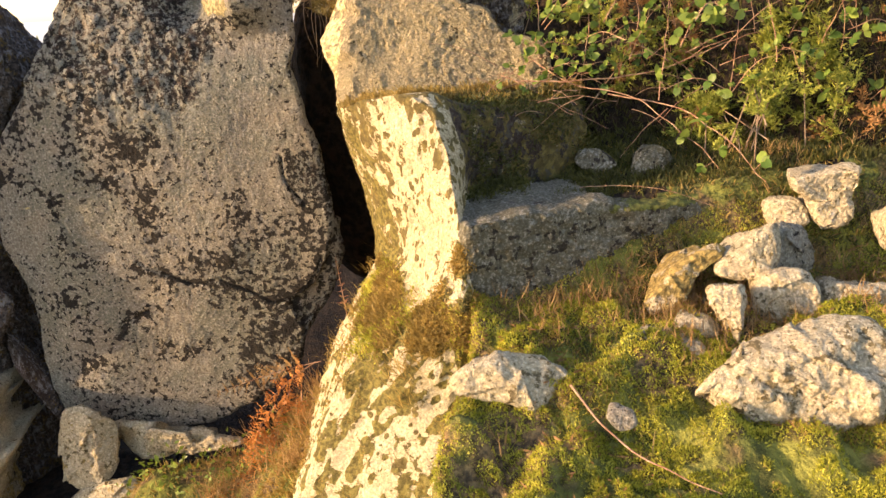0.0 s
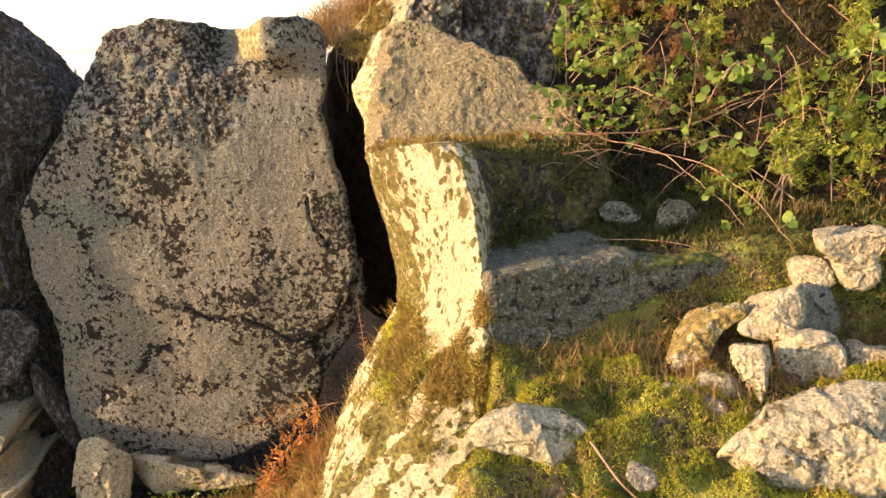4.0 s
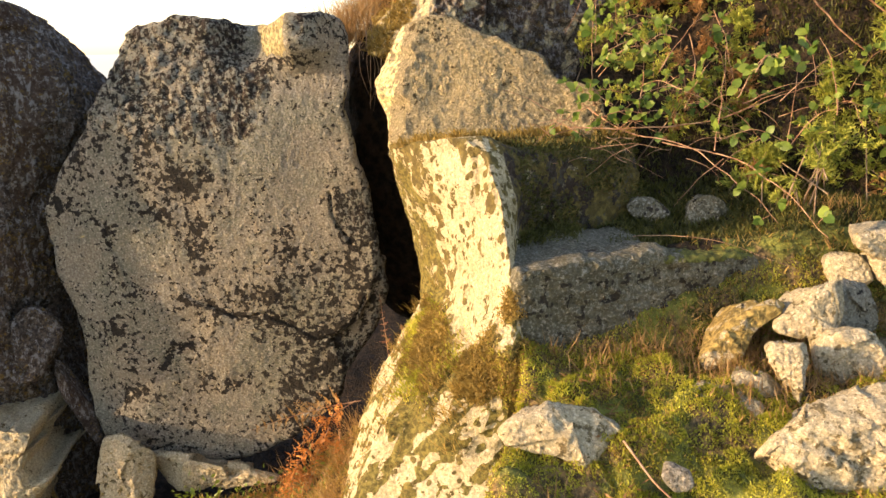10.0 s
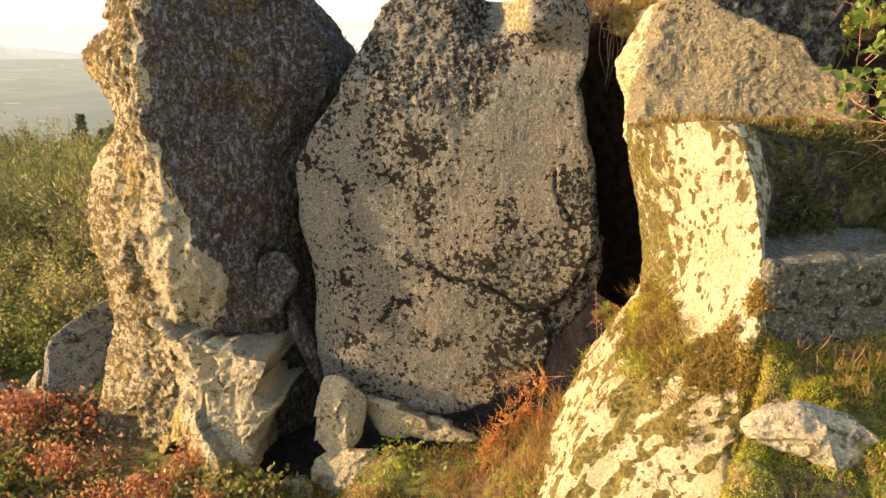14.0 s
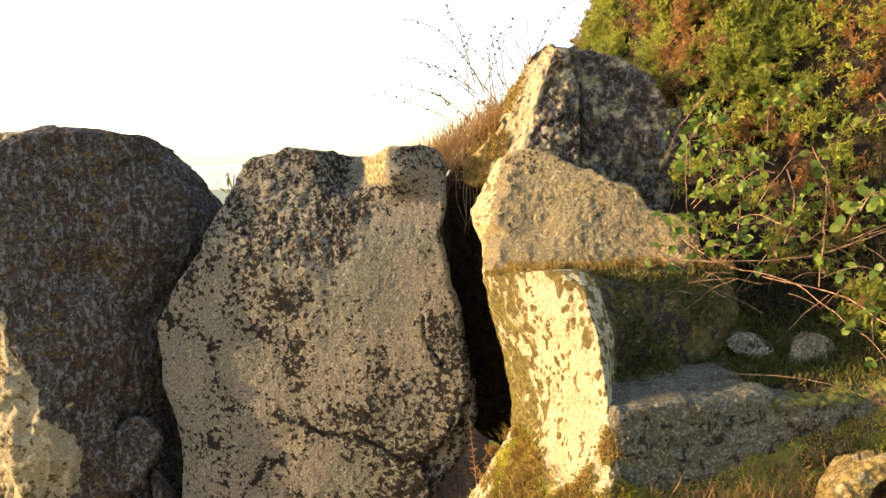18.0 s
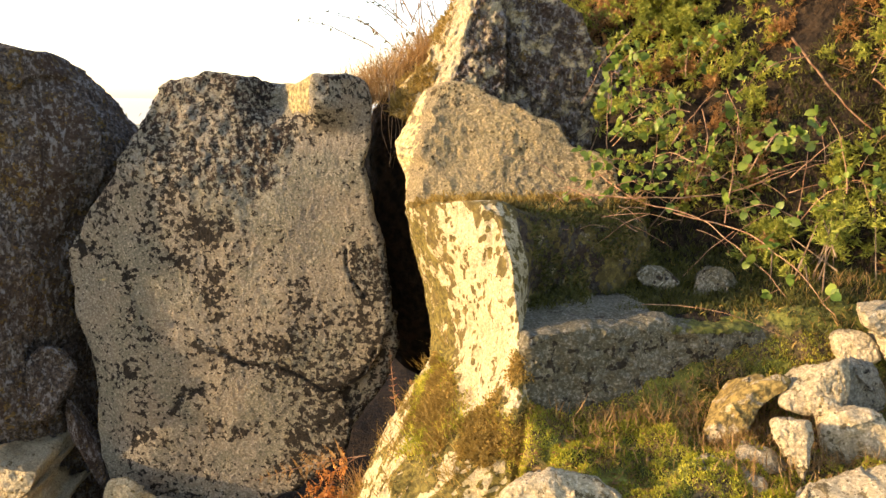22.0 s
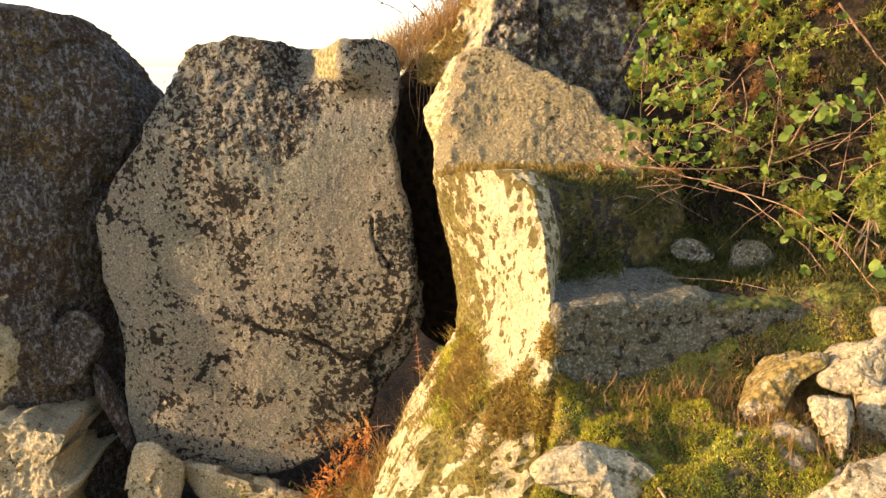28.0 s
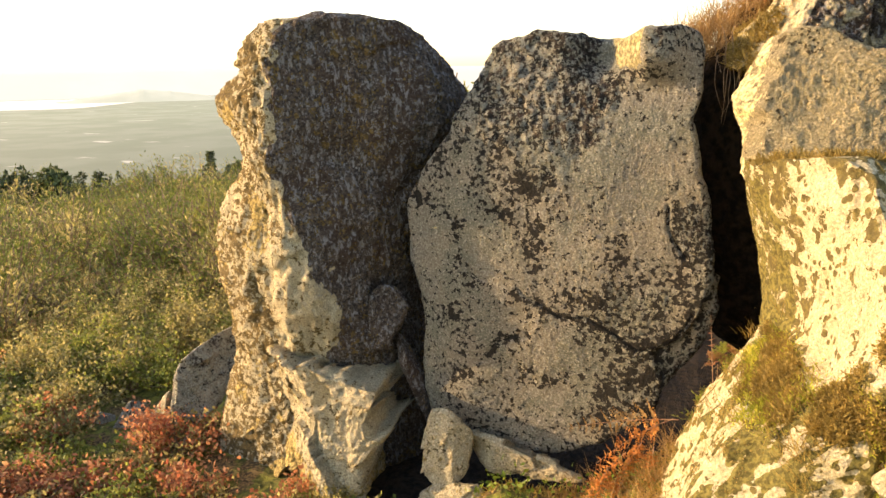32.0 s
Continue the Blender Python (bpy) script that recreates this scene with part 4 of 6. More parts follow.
RUBBLE = (
    ("broad wedge-shaped pale stone", [(1.076, 1.024), (1.081, 0.950), (1.061, 0.908), (0.988, 0.892), (0.929, 0.917), (0.977, 0.967), (1.030, 1.009)], 1.54, ((0, -0.25, 0.25),), 0.16, None, 0.0),
    # Shaded stone behind the wedge: grey granite and crust paint its shade.
    ("dark lichened stone", [(1.104, 1.002), (1.194, 0.991), (1.234, 0.922), (1.216, 0.880), (1.099, 0.901)], 1.6, ((0, 0.35, 0.15),), 0.14, granite, 0.25),
    ("square pale stone", [(1.189, 1.114), (1.257, 1.123), (1.355, 1.136), (1.349, 1.078), (1.330, 1.033), (1.245, 1.050), (1.190, 1.080)], 1.66, ((0, -0.1, 0.1), (-0.03, -0.2, 1.0)), 0.18, None, 0.0),
    ("rough pale stone", [(1.248, 1.048), (1.356, 1.042), (1.349, 0.978), (1.274, 0.976)], 1.66, ((0, -0.2, 0.1),), 0.14, None, 0.0),
    ("pale stone", [(1.175, 1.030), (1.236, 1.045), (1.257, 0.991), (1.177, 0.974)], 1.72, ((0, -0.4, 0.3),), 0.14, None, 0.0),
    ("slender tapering pale stone", [(0.853, 0.909), (0.866, 0.932), (0.918, 0.940), (0.949, 0.900), (0.917, 0.804), (0.891, 0.847), (0.869, 0.860)], 1.41, ((0, -0.5, 0.1), (-0.02, 0.7, 0.1)), 0.09, None, 0.0),
    ("blunt pale stone", [(1.000, 0.895), (1.030, 0.938), (1.103, 0.950), (1.127, 0.924), (1.145, 0.889), (1.130, 0.828), (1.042, 0.811), (1.001, 0.827)], 1.46, ((0, -0.25, 0.2), (-0.03, -0.1, 0.9)), 0.16, None, 0.0),
    ("low pale stone", [(1.158, 0.863), (1.186, 0.906), (1.278, 0.897), (1.339, 0.894), (1.360, 0.856), (1.341, 0.810), (1.234, 0.804), (1.160, 0.820)], 1.44, ((0, -0.2, 0.3), (-0.03, -0.1, 1.0)), 0.18, None, 0.0),
    ("upright pale stone", [(1.373, 1.031), (1.406, 1.067), (1.451, 1.015), (1.453, 0.904), (1.384, 0.906)], 1.5, ((0, -0.35, 0.2),), 0.16, None, 0.0),
    ("small pale stone", [(0.786, 0.838), (0.823, 0.855), (0.883, 0.843), (0.922, 0.804), (0.844, 0.806), (0.803, 0.811)], 1.44, ((0, -0.2, 0.4), (-0.01, 0.6, 0.4)), 0.09, None, 0.0),
    ("flat pale stone", [(0.646, 0.824), (0.710, 0.844), (0.762, 0.838), (0.831, 0.819), (0.809, 0.779), (0.701, 0.793)], 1.4, ((0, -0.1, 0.5),), 0.10, None, 0.0),
    ("mossy slanting stone", [(0.762, 0.851), (0.804, 0.890), (0.848, 0.931), (0.899, 0.965), (0.949, 0.975), (0.969, 0.957), (0.912, 0.916), (0.882, 0.868), (0.845, 0.838), (0.784, 0.821)], 1.58, ((0, -0.1, 0.25),), 0.12, None, 0.0),
)
for k, (kind, outline, y0, planes, thick, material, crust) in enumerate(RUBBLE):
    face_stone("rubble_stone", outline, y0, planes, thick, kind + " in the sunlit rubble heap", 60 + k, material, "stones of the rubble heap", moss=0.62 if kind[:5] == "mossy" else 0.40, crust=crust)
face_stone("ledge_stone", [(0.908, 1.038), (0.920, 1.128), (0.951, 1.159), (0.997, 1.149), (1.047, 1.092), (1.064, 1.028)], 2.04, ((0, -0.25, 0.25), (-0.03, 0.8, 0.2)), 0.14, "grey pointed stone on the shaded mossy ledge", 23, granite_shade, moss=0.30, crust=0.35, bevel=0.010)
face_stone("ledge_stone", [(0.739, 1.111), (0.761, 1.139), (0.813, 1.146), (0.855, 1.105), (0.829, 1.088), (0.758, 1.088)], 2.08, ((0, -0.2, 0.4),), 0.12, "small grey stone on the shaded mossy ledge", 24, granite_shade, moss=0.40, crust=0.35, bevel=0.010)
face_stone("turf_pebble", [(0.529, 0.779), (0.547, 0.790), (0.575, 0.785), (0.581, 0.765), (0.549, 0.756)], 1.19,
           ((0, -0.1, 0.5),), 0.05, "small grey stone sunk in the turf", 25, granite, cells=0, bevel=0.01, rough=0.005)
face_stone("prop_stone", [(-1.185, -0.030), (-1.165, 0.098), (-1.135, 0.155), (-1.050, 0.150), (-0.960, 0.080), (-0.962, -0.012), (-0.980, -0.127), (-1.086, -0.205), (-1.170, -0.160)], 2.62, ((0, -0.25, 0.1), (-0.04, 0.7, 0.1)), 0.13, "pale stone propping up the standing slab", 31, moss=0.42, lean=0.12, cells=18)
face_stone("prop_stone", [(-1.02, 0.035), (-0.80, 0.030), (-0.60, -0.025), (-0.47, -0.060), (-0.60, -0.095), (-0.74, -0.115), (-0.88, -0.145), (-0.97, -0.09)], 2.67, ((0, -0.2, -0.15),), 0.13, "flat pale stone wedged under the standing slab", 32, moss=0.30, lean=0.12, cells=18)
face_stone("foot_stone", [(-1.178, -0.224), (-1.058, -0.155), (-0.916, -0.126), (-0.885, -0.204), (-0.91, -0.40), (-1.06, -0.46), (-1.185, -0.42)], 2.54, ((0, -0.3, 0.3),), 0.13, "pale stone at the foot of the standing slab", 33, moss=0.45, lean=0.2, cells=18)
face_stone("foot_stone", [(-0.700, -0.10), (-0.588, -0.150), (-0.510, -0.171), (-0.525, -0.30), (-0.66, -0.36), (-0.735, -0.24)], 2.46, ((0, 0.1, 0.35),), 0.12, "brownish stone at the foot of the standing slab", 34, granite, moss=0.35, crust=0.45)
face_stone("foot_stone", [(-1.389, -0.367), (-1.277, -0.304), (-1.171, -0.300), (-1.165, -0.44), (-1.393, -0.48)], 2.50, ((0, -0.2, 0.6),), 0.12, "low mossy stone before the dark crevice", 39, moss=0.6)
# Full crust on both crevice stones paints the crevice's darkness onto them.
face_stone("crevice_stone", [(-1.60, 0.358), (-1.56, 0.515), (-1.440, 0.661), (-1.345, 0.642), (-1.315, 0.538), (-1.400, 0.380), (-1.520, 0.354)], 2.74, ((0, -0.2, 0.1), (-0.02, 0.6, 0.2)), 0.13, "dark stone jammed in the crevice", 35, granite_flank, crust=1.1)
stone("crevice_stone", (-1.30, 2.84, 0.22), (0.09, 0.14, 0.48), (0, -26, 0), granite_flank, "dark splinter of rock leaning in the crevice", 36, 8, crust=0.9)
face_stone("slope_stone", [(-2.919, -0.210), (-2.836, -0.023), (-2.622, 0.171), (-2.488, 0.218), (-2.470, 0.119), (-2.540, -0.128), (-2.70, -0.36), (-2.913, -0.40)], 3.02, ((0, 0.35, 0.2), (-0.16, -1.2, 0.3)), 0.13, "grey lichened boulder on the heath slope", 37, granite, crust=0.45, lean=0.18, cells=26)
face_stone("slope_stone", [(-3.131, -0.60), (-3.032, -0.297), (-2.915, -0.173), (-2.90, -0.30), (-2.775, -0.315), (-2.88, -0.58)], 2.98, ((0, -0.3, 0.4),), 0.13, "pale stone among red shrubs", 38, moss=0.4)
face_stone("slope_stone", [(-3.567, -0.56), (-3.496, -0.369), (-3.405, -0.338), (-3.307, -0.379), (-3.346, -0.56)], 2.96, ((0, 0.2, 0.3),), 0.13, "small grey stone among red shrubs", 40, granite, crust=0.3)
face_stone("slope_stone", [(-3.261, -0.44), (-3.184, -0.253), (-3.103, -0.260), (-3.080, -0.44)], 2.98, ((0, 0.2, 0.3),), 0.12, "small dark stone among red shrubs", 41, granite, crust=0.5)


# ---------------------------------------------------------------- plants
def part(name, me, parent, label=""):
    """One mesh as a part of a thing."""
    ob = new(name, me)
    ob.parent = parent
    return tagged(ob, label)


def thing(name, at, label, category, group=""):
    ob = new(name)
    ob.location = at
    ob.empty_display_size = 0.05
    return tagged(ob, label, category, group)


def unit(v):
    return v / (np.linalg.norm(v, axis=-1, keepdims=True) + 1e-9)


def blades(base, way, length, width, bend, rg):
    """Narrow pointed blades: arrays of places and faces (quads, triangles)."""
    n = len(base)
    way = unit(way)
    side = unit(np.cross(way, rg.normal(size=(n, 3))))
    droop = unit(np.cross(side, way))
    L, W = length[:, None], width[:, None]
    m = base + way * L * 0.55 + droop * L * bend * 0.25
    t = base + way * L + droop * L * bend
    v = np.stack([base - side * W / 2, base + side * W / 2, m + side * W * 0.4, m - side * W * 0.4, t], 1).reshape(-1, 3)
    k = np.arange(n)[:, None] * 5
    return v, [k + np.array([[0, 1, 2, 3]]), k + np.array([[3, 2, 4]])]


def leaf_quads(base, way, length, width, rg):
    """Small folded leaves of two triangles each side: four places, two triangles."""
    n = len(base)
    way = unit(way)
    side = unit(np.cross(way, rg.normal(size=(n, 3))))
    up = np.cross(side, way)
    L, W = length[:, None], width[:, None]
    v = np.stack([base, base + way * L * 0.45 + side * W / 2 + up * W * 0.15, base + way * L, base + way * L * 0.45 - side * W / 2 + up * W * 0.15], 1).reshape(-1, 3)
    k = np.arange(n)[:, None] * 4
    return v, [np.concatenate([k + np.array([[0, 1, 2]]), k + np.array([[0, 2, 3]])])]


def join(parts):
    vs, fs, off = [], {}, 0
    for v, groups in parts:
        vs.append(v)
        for g in groups:
            fs.setdefault(g.shape[1], []).append(g + off)
        off += len(v)
    return np.concatenate(vs), [np.concatenate(g) for g in fs.values()]


def tube(points, radii, sides=5):
    """A tapered stem along a line of places."""
    p = np.asarray(points, float)
    n = len(p)
    d = unit(np.gradient(p, axis=0))
    ref = np.array([0.3, 0.2, 1.0]) if abs(d[0, 2]) < 0.9 else np.array([1.0, 0.2, 0])
    a = unit(np.cross(d, ref))
    b = np.cross(d, a)
    t = np.linspace(0, 2 * math.pi, sides, endpoint=False)
    r = np.broadcast_to(np.asarray(radii, float), (n,))[:, None, None]
    v = p[:, None] + r * (np.cos(t)[None, :, None] * a[:, None] + np.sin(t)[None, :, None] * b[:, None])
    return v.reshape(-1, 3), [grid_faces(n, sides)]


def curve_line(points, count):
    """An open soft line through the points."""
    p = np.asarray(points, float)
    t = np.linspace(0, len(p) - 1, count)
    i = np.clip(np.floor(t).astype(int), 0, len(p) - 2)
    f = (t - i)[:, None]
    q = np.vstack([2 * p[0] - p[1], p, 2 * p[-1] - p[-2]])
    a, b, c, d = q[i], q[i + 1], q[i + 2], q[i + 3]
    return 0.5 * (2 * b + (c - a) * f + (2 * a - 5 * b + 4 * c - d) * f**2 + (3 * b - a - 3 * c + d) * f**3)


def on_rock(name, count, rg, weight):
    """Random places and normals on a rock, where weight(place, normal) is high."""
    ob = bpy.data.objects[name]
    me = ob.data
    c, nn, ar = (np.zeros(len(me.polygons) * k) for k in (3, 3, 1))
    me.polygons.foreach_get("center", c), me.polygons.foreach_get("normal", nn), me.polygons.foreach_get("area", ar)
    c, nn = c.reshape(-1, 3) + np.array(ob.location), nn.reshape(-1, 3)
    w = ar * np.clip(weight(c, nn), 0, None)
    i = rg.choice(len(c), count, p=w / w.sum())
    return c[i] + rg.normal(size=(count, 3)) * 0.009, nn[i]


def on_ground(count, x0, x1, y0, y1, rg, keep=None):
    x, y = rg.uniform(x0, x1, count), rg.uniform(y0, y1, count)
    if keep is not None:
        k = rg.random(count) < keep(x, y)
        x, y = x[k], y[k]
    return np.stack([x, y, ground_height(x, y)], -1)


def stuff(name, pieces, material, label, category):
    v, f = join(pieces) if isinstance(pieces, list) else pieces
    return tagged(new(name, mesh_of(name, v, f, material)), label, category, kind="stuff")


def noise2(x, y, s, seed=0.0):
    return vnoise(np.stack([x * s, y * s, 0 * x + seed], -1))


# moss and turf of the bank
rg = np.random.default_rng(100)
up = np.array([-0.25, -0.1, 1.0])
g = on_ground(230000, 0.12, 1.7, 0.55, 1.80, rg, lambda x, y: np.clip(0.70 + 0.9 * noise2(x, y, 6.0), 0.42, 1) * (x > 0.15 + 0.02 * np.sin(y * 7)))
n = len(g)
stuff("turf_moss", leaf_quads(g - [0, 0, 0.002], up + rg.normal(size=(n, 3)) * 0.7, rg.uniform(0.005, 0.013, n) * (1 + 0.5 * noise2(g[:, 0], g[:, 1], 25.0, 8)), rg.uniform(0.002, 0.0042, n), rg), moss_green,
      "short green mossy turf on the sunlit bank", "moss")
g = on_ground(100000, 0.15, 1.6, 0.6, 1.72, rg, lambda x, y: np.maximum(0.12, step(0.1, 0.4, noise2(x, y, 5.0, 77) + 0.4 * noise2(x, y, 12, 50))) * (x > 0.18))
n = len(g)
stuff("bright_moss", leaf_quads(g + [0, 0, 0.002], up + rg.normal(size=(n, 3)) * 0.7, rg.uniform(0.005, 0.012, n), rg.uniform(0.002, 0.0042, n), rg), moss_bright,
      "bright green moss cushions on the sunlit bank", "moss")
g = on_ground(60000, 0.15, 1.7, 0.7, 1.80, rg, lambda x, y: np.clip(0.30 - 1.2 * noise2(x, y, 6.0) + 0.6 * step(1.42, 1.62, y), 0, 1) * (x > 0.18))
n = len(g)
stuff("dry_moss", leaf_quads(g - [0, 0, 0.002], up + rg.normal(size=(n, 3)) * 0.8, rg.uniform(0.006, 0.018, n), rg.uniform(0.002, 0.005, n), rg), moss_gold,
      "dry golden moss and plant litter on the bank", "moss")
g = on_ground(26000, 0.40, 1.6, 1.86, 2.5, rg, lambda x, y: np.clip(0.8 + 0.5 * noise2(x, y, 7.0, 4), 0.1, 1))
n = len(g)
stuff("ledge_moss", blades(g - [0, 0, 0.003], up + rg.normal(size=(n, 3)) * 0.6, rg.uniform(0.010, 0.035, n), rg.uniform(0.003, 0.006, n), 0.4, rg), moss_shaded,
      "green moss on the rock ledge, shade put in its colour", "moss")
for name, material, label, seed_ in (("ledge_turf", moss_shaded, "moss and grass beside the rubble, shade put in their colour", 5.0), ("ledge_thatch", moss_gold, "dry thatch beside the rubble", 9.0)):
    g = on_ground(17000 if material == moss_shaded else 6000, 0.80, 1.9, 1.70, 2.25, rg, lambda x, y: np.clip(0.5 + 0.9 * noise2(x, y, 7.0, seed_), 0.05, 1))
    n = len(g)
    stuff(name, blades(g - [0, 0, 0.003], up + rg.normal(size=(n, 3)) * 0.7, rg.uniform(0.008, 0.028, n), rg.uniform(0.003, 0.006, n), 0.4, rg), material, label, "moss")
p, nn = on_rock("pale_rock_wall", 60000, rg, lambda c, q: step(0.58, 0.75, wall_moss(c)) * (c[:, 1] < 2.45) * (c[:, 0] < 0.36) * (step(0.685, 0.715, c[:, 2] - 0.065 * step(1.80, 1.62, c[:, 1])) + 0.04 * step(0.70, 0.90, wall_moss(c))) * step(1.14, 1.02, c[:, 2]) * np.maximum(step(0.82, 0.78, c[:, 2]), step(2.0, 1.9, c[:, 1])) * (1 - step(2.1, 2.2, c[:, 1]) * step(0.76, 0.79, c[:, 2])) * step(-0.45, 0.1, vnoise(c * 15)))
n = len(p)
tall = 0.7 + 0.9 * np.exp(-((p[:, 2] - 0.75) / 0.06) ** 2)
stuff("wall_moss", blades(p, nn * 0.6 + [-0.1, -0.1, 0.5] + rg.normal(size=(n, 3)) * 0.6, rg.uniform(0.005, 0.014, n) * tall, rg.uniform(0.0025, 0.005, n), 0.4, rg), moss_gold,
      "golden brown moss cushions on the pale rock face", "moss")
p, nn = on_rock("pale_rock_wall", 9000, rg, lambda c, q: np.exp(-((c[:, 2] - 0.745 - 0.065 * step(1.80, 1.62, c[:, 1])) / 0.04) ** 2) * (c[:, 1] < 2.3) * (c[:, 0] < 0.30) * step(-0.05, 0.3, vnoise(c * 9 + 5)))
stuff("belt_moss", blades(p, nn * 0.5 + [-0.1, -0.1, 0.7] + rg.normal(size=p.shape) * 0.6, rg.uniform(0.005, 0.018, len(p)), rg.uniform(0.002, 0.004, len(p)), 0.4, rg), moss_green,
      "green mossy fringe on the ledge of the pale rock", "moss")
p, nn = on_rock("pale_rock_wall", 9000, rg, lambda c, q: step(1.285, 1.31, c[:, 2]) * (c[:, 1] > 2.12) * (c[:, 1] < 2.5) * step(-0.25, 0.25, vnoise(c * 13)))
stuff("seam_moss", blades(p, nn * 0.4 + [-0.1, -0.2, 0.7] + rg.normal(size=p.shape) * 0.6, rg.uniform(0.006, 0.026, len(p)), rg.uniform(0.0025, 0.005, len(p)), 0.4, rg), moss_gold,
      "tufted moss along the seam under the golden boulder", "moss")
p, nn = on_rock("pale_rock_wall", 7000, rg, lambda c, q: (c[:, 0] > 0.38) * (c[:, 2] > 1.0) * (c[:, 2] < 1.31) * (c[:, 1] < 2.3) * step(-0.2, 0.3, vnoise(c * 9) + 0.8 * q[:, 2]))
stuff("shelf_moss", blades(p, nn * 0.6 + [0, 0, 0.3] + rg.normal(size=p.shape) * 0.5, rg.uniform(0.006, 0.020, len(p)), rg.uniform(0.003, 0.006, len(p)), 0.4, rg), moss_shaded,
      "moss on the rock shelf, shade put in its colour", "moss")
p, nn = on_rock("peaked_boulder", 7000, rg, lambda c, q: step(0.03, -0.04, c[:, 0] - 0.17 - 0.27 * (c[:, 2] - 1.9)) * (c[:, 1] < 3.1) * step(-0.1, 0.25, vnoise(c * 11)))
stuff("boulder_moss", blades(p, nn * 0.6 + [0, 0, 0.3] + rg.normal(size=p.shape) * 0.5, rg.uniform(0.006, 0.024, len(p)), rg.uniform(0.003, 0.006, len(p)), 0.4, rg), moss_gold,
      "golden moss on the sunlit side of the peaked boulder", "moss")
p, nn = on_rock("ledge_block", 9000, rg, lambda c, q: step(0.5, 0.8, q[:, 2]) * step(1.83, 1.95, c[:, 1]) * (c[:, 2] > 0.98) * step(0.0, 0.3, 0.1 + vnoise(c * 8)))
stuff("block_moss", blades(p, nn + rg.normal(size=p.shape) * 0.5, rg.uniform(0.004, 0.012, len(p)), rg.uniform(0.003, 0.005, len(p)), 0.4, rg), moss_shaded,
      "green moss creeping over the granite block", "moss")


def tufts(count, sites, spread, lo, hi, lean, rg, width=0.0022, bend=0.35):
    out = []
    for at in sites:
        k = max(3, int(rg.normal(count, count * 0.25)))
        b = np.array(at) + rg.normal(size=(k, 3)) * [spread, spread, 0.003]
        b[:, 2] = np.minimum(b[:, 2], at[2] + 0.01)
        out.append(blades(b, np.array(lean) + rg.normal(size=(k, 3)) * [0.45, 0.45, 0.25], rg.uniform(lo, hi, k), rg.uniform(0.6, 1.3, k) * width, bend, rg))
    return join(out)


def ground_sites(count, x0, x1, y0, y1, rg, keep=None):
    return [tuple(q) for q in on_ground(count, x0, x1, y0, y1, rg, keep)]


stuff("dry_grass", tufts(16, ground_sites(60, 0.42, 1.3, 1.50, 1.74, rg) + ground_sites(14, 0.3, 1.5, 1.1, 1.5, rg) + ground_sites(120, 0.75, 1.5, 1.32, 1.72, rg) + ground_sites(26, 1.15, 1.8, 1.72, 2.1, rg), 0.022, 0.02, 0.06, (-0.1, 0, 1), rg), straw,
      "tufts of dry orange straw along the foot of the block", "grass")
p, nn = on_rock("pale_rock_wall", 26, rg, lambda c, q: np.exp(-((c[:, 2] - 0.70) / 0.10) ** 2) * (c[:, 1] < 2.45) * (c[:, 0] < 0.2))
stuff("edge_grass", tufts(18, [tuple(q) for q in p], 0.02, 0.03, 0.075, (-0.35, -0.1, 0.9), rg), moss_gold, "yellowed grass hanging over the rock edge", "grass")
stuff("crevice_grass", tufts(26, ground_sites(60, -0.55, 0.02, 2.15, 2.62, rg), 0.03, 0.05, 0.14, (-0.15, -0.2, 1), rg) , straw, "dry grass at the mouth of the crevice", "grass")
stuff("foot_weeds", leaf_quads(*(lambda b: (b + np.abs(rg.normal(size=b.shape)) * [0.0, 0.0, 0.05], rg.normal(size=b.shape) + [0, -0.3, 0.6], rg.uniform(0.015, 0.035, len(b)), rg.uniform(0.010, 0.022, len(b))))(on_ground(380, -0.95, -0.25, 2.35, 2.66, rg)), rg), bramble_leaf,
      "bright green weeds under the slab", "weed")
# dry grass mound behind the slab
g = on_ground(26000, -1.2, 0.05, 1.7, 2.62, rg, lambda x, y: np.clip(0.6 + 0.8 * noise2(x, y, 5.0, 21), 0.05, 1))
n = len(g)
stuff("bank_litter", leaf_quads(g, rg.normal(size=(n, 3)) * 0.8 + [-0.1, -0.2, 0.7], rg.uniform(0.012, 0.04, n), rg.uniform(0.003, 0.009, n), rg), moss_gold, "golden dead leaves and moss under the slab", "leaf litter")
g = on_ground(8000, 0.75, 1.9, 1.35, 1.74, rg, lambda x, y: np.clip(0.35 + 1.0 * noise2(x, y, 5.0, 41), 0, 1) * step(1.35, 1.8, y + 0.3 * (x - 0.8)))
n = len(g)
stuff("rubble_litter", leaf_quads(g, rg.normal(size=(n, 3)) * 0.8 + [-0.1, -0.2, 0.7], rg.uniform(0.012, 0.04, n), rg.uniform(0.003, 0.008, n), rg), straw, "brown dead fern litter round the rubble", "leaf litter")
g = on_ground(2200, -0.75, 0.05, 2.0, 2.62, rg, lambda x, y: np.clip(0.2 + 1.2 * noise2(x, y, 5.0, 33), 0, 1))
n = len(g)
stuff("rust_litter", leaf_quads(g, rg.normal(size=(n, 3)) * 0.8 + [-0.1, -0.2, 0.7], rg.uniform(0.010, 0.034, n), rg.uniform(0.003, 0.007, n), rg), fern_rust, "rust-red dead fern litter", "leaf litter")
sites = []
for _ in range(150):
    x = rg.uniform(-0.28, 0.30)
    y = rg.uniform(2.95, 3.35)
    sites.append((x, y, float(np.interp(x, (-0.28, -0.12, 0.03, 0.2), (1.62, 1.74, 1.82, 1.88))) - rg.uniform(0, 0.12)))
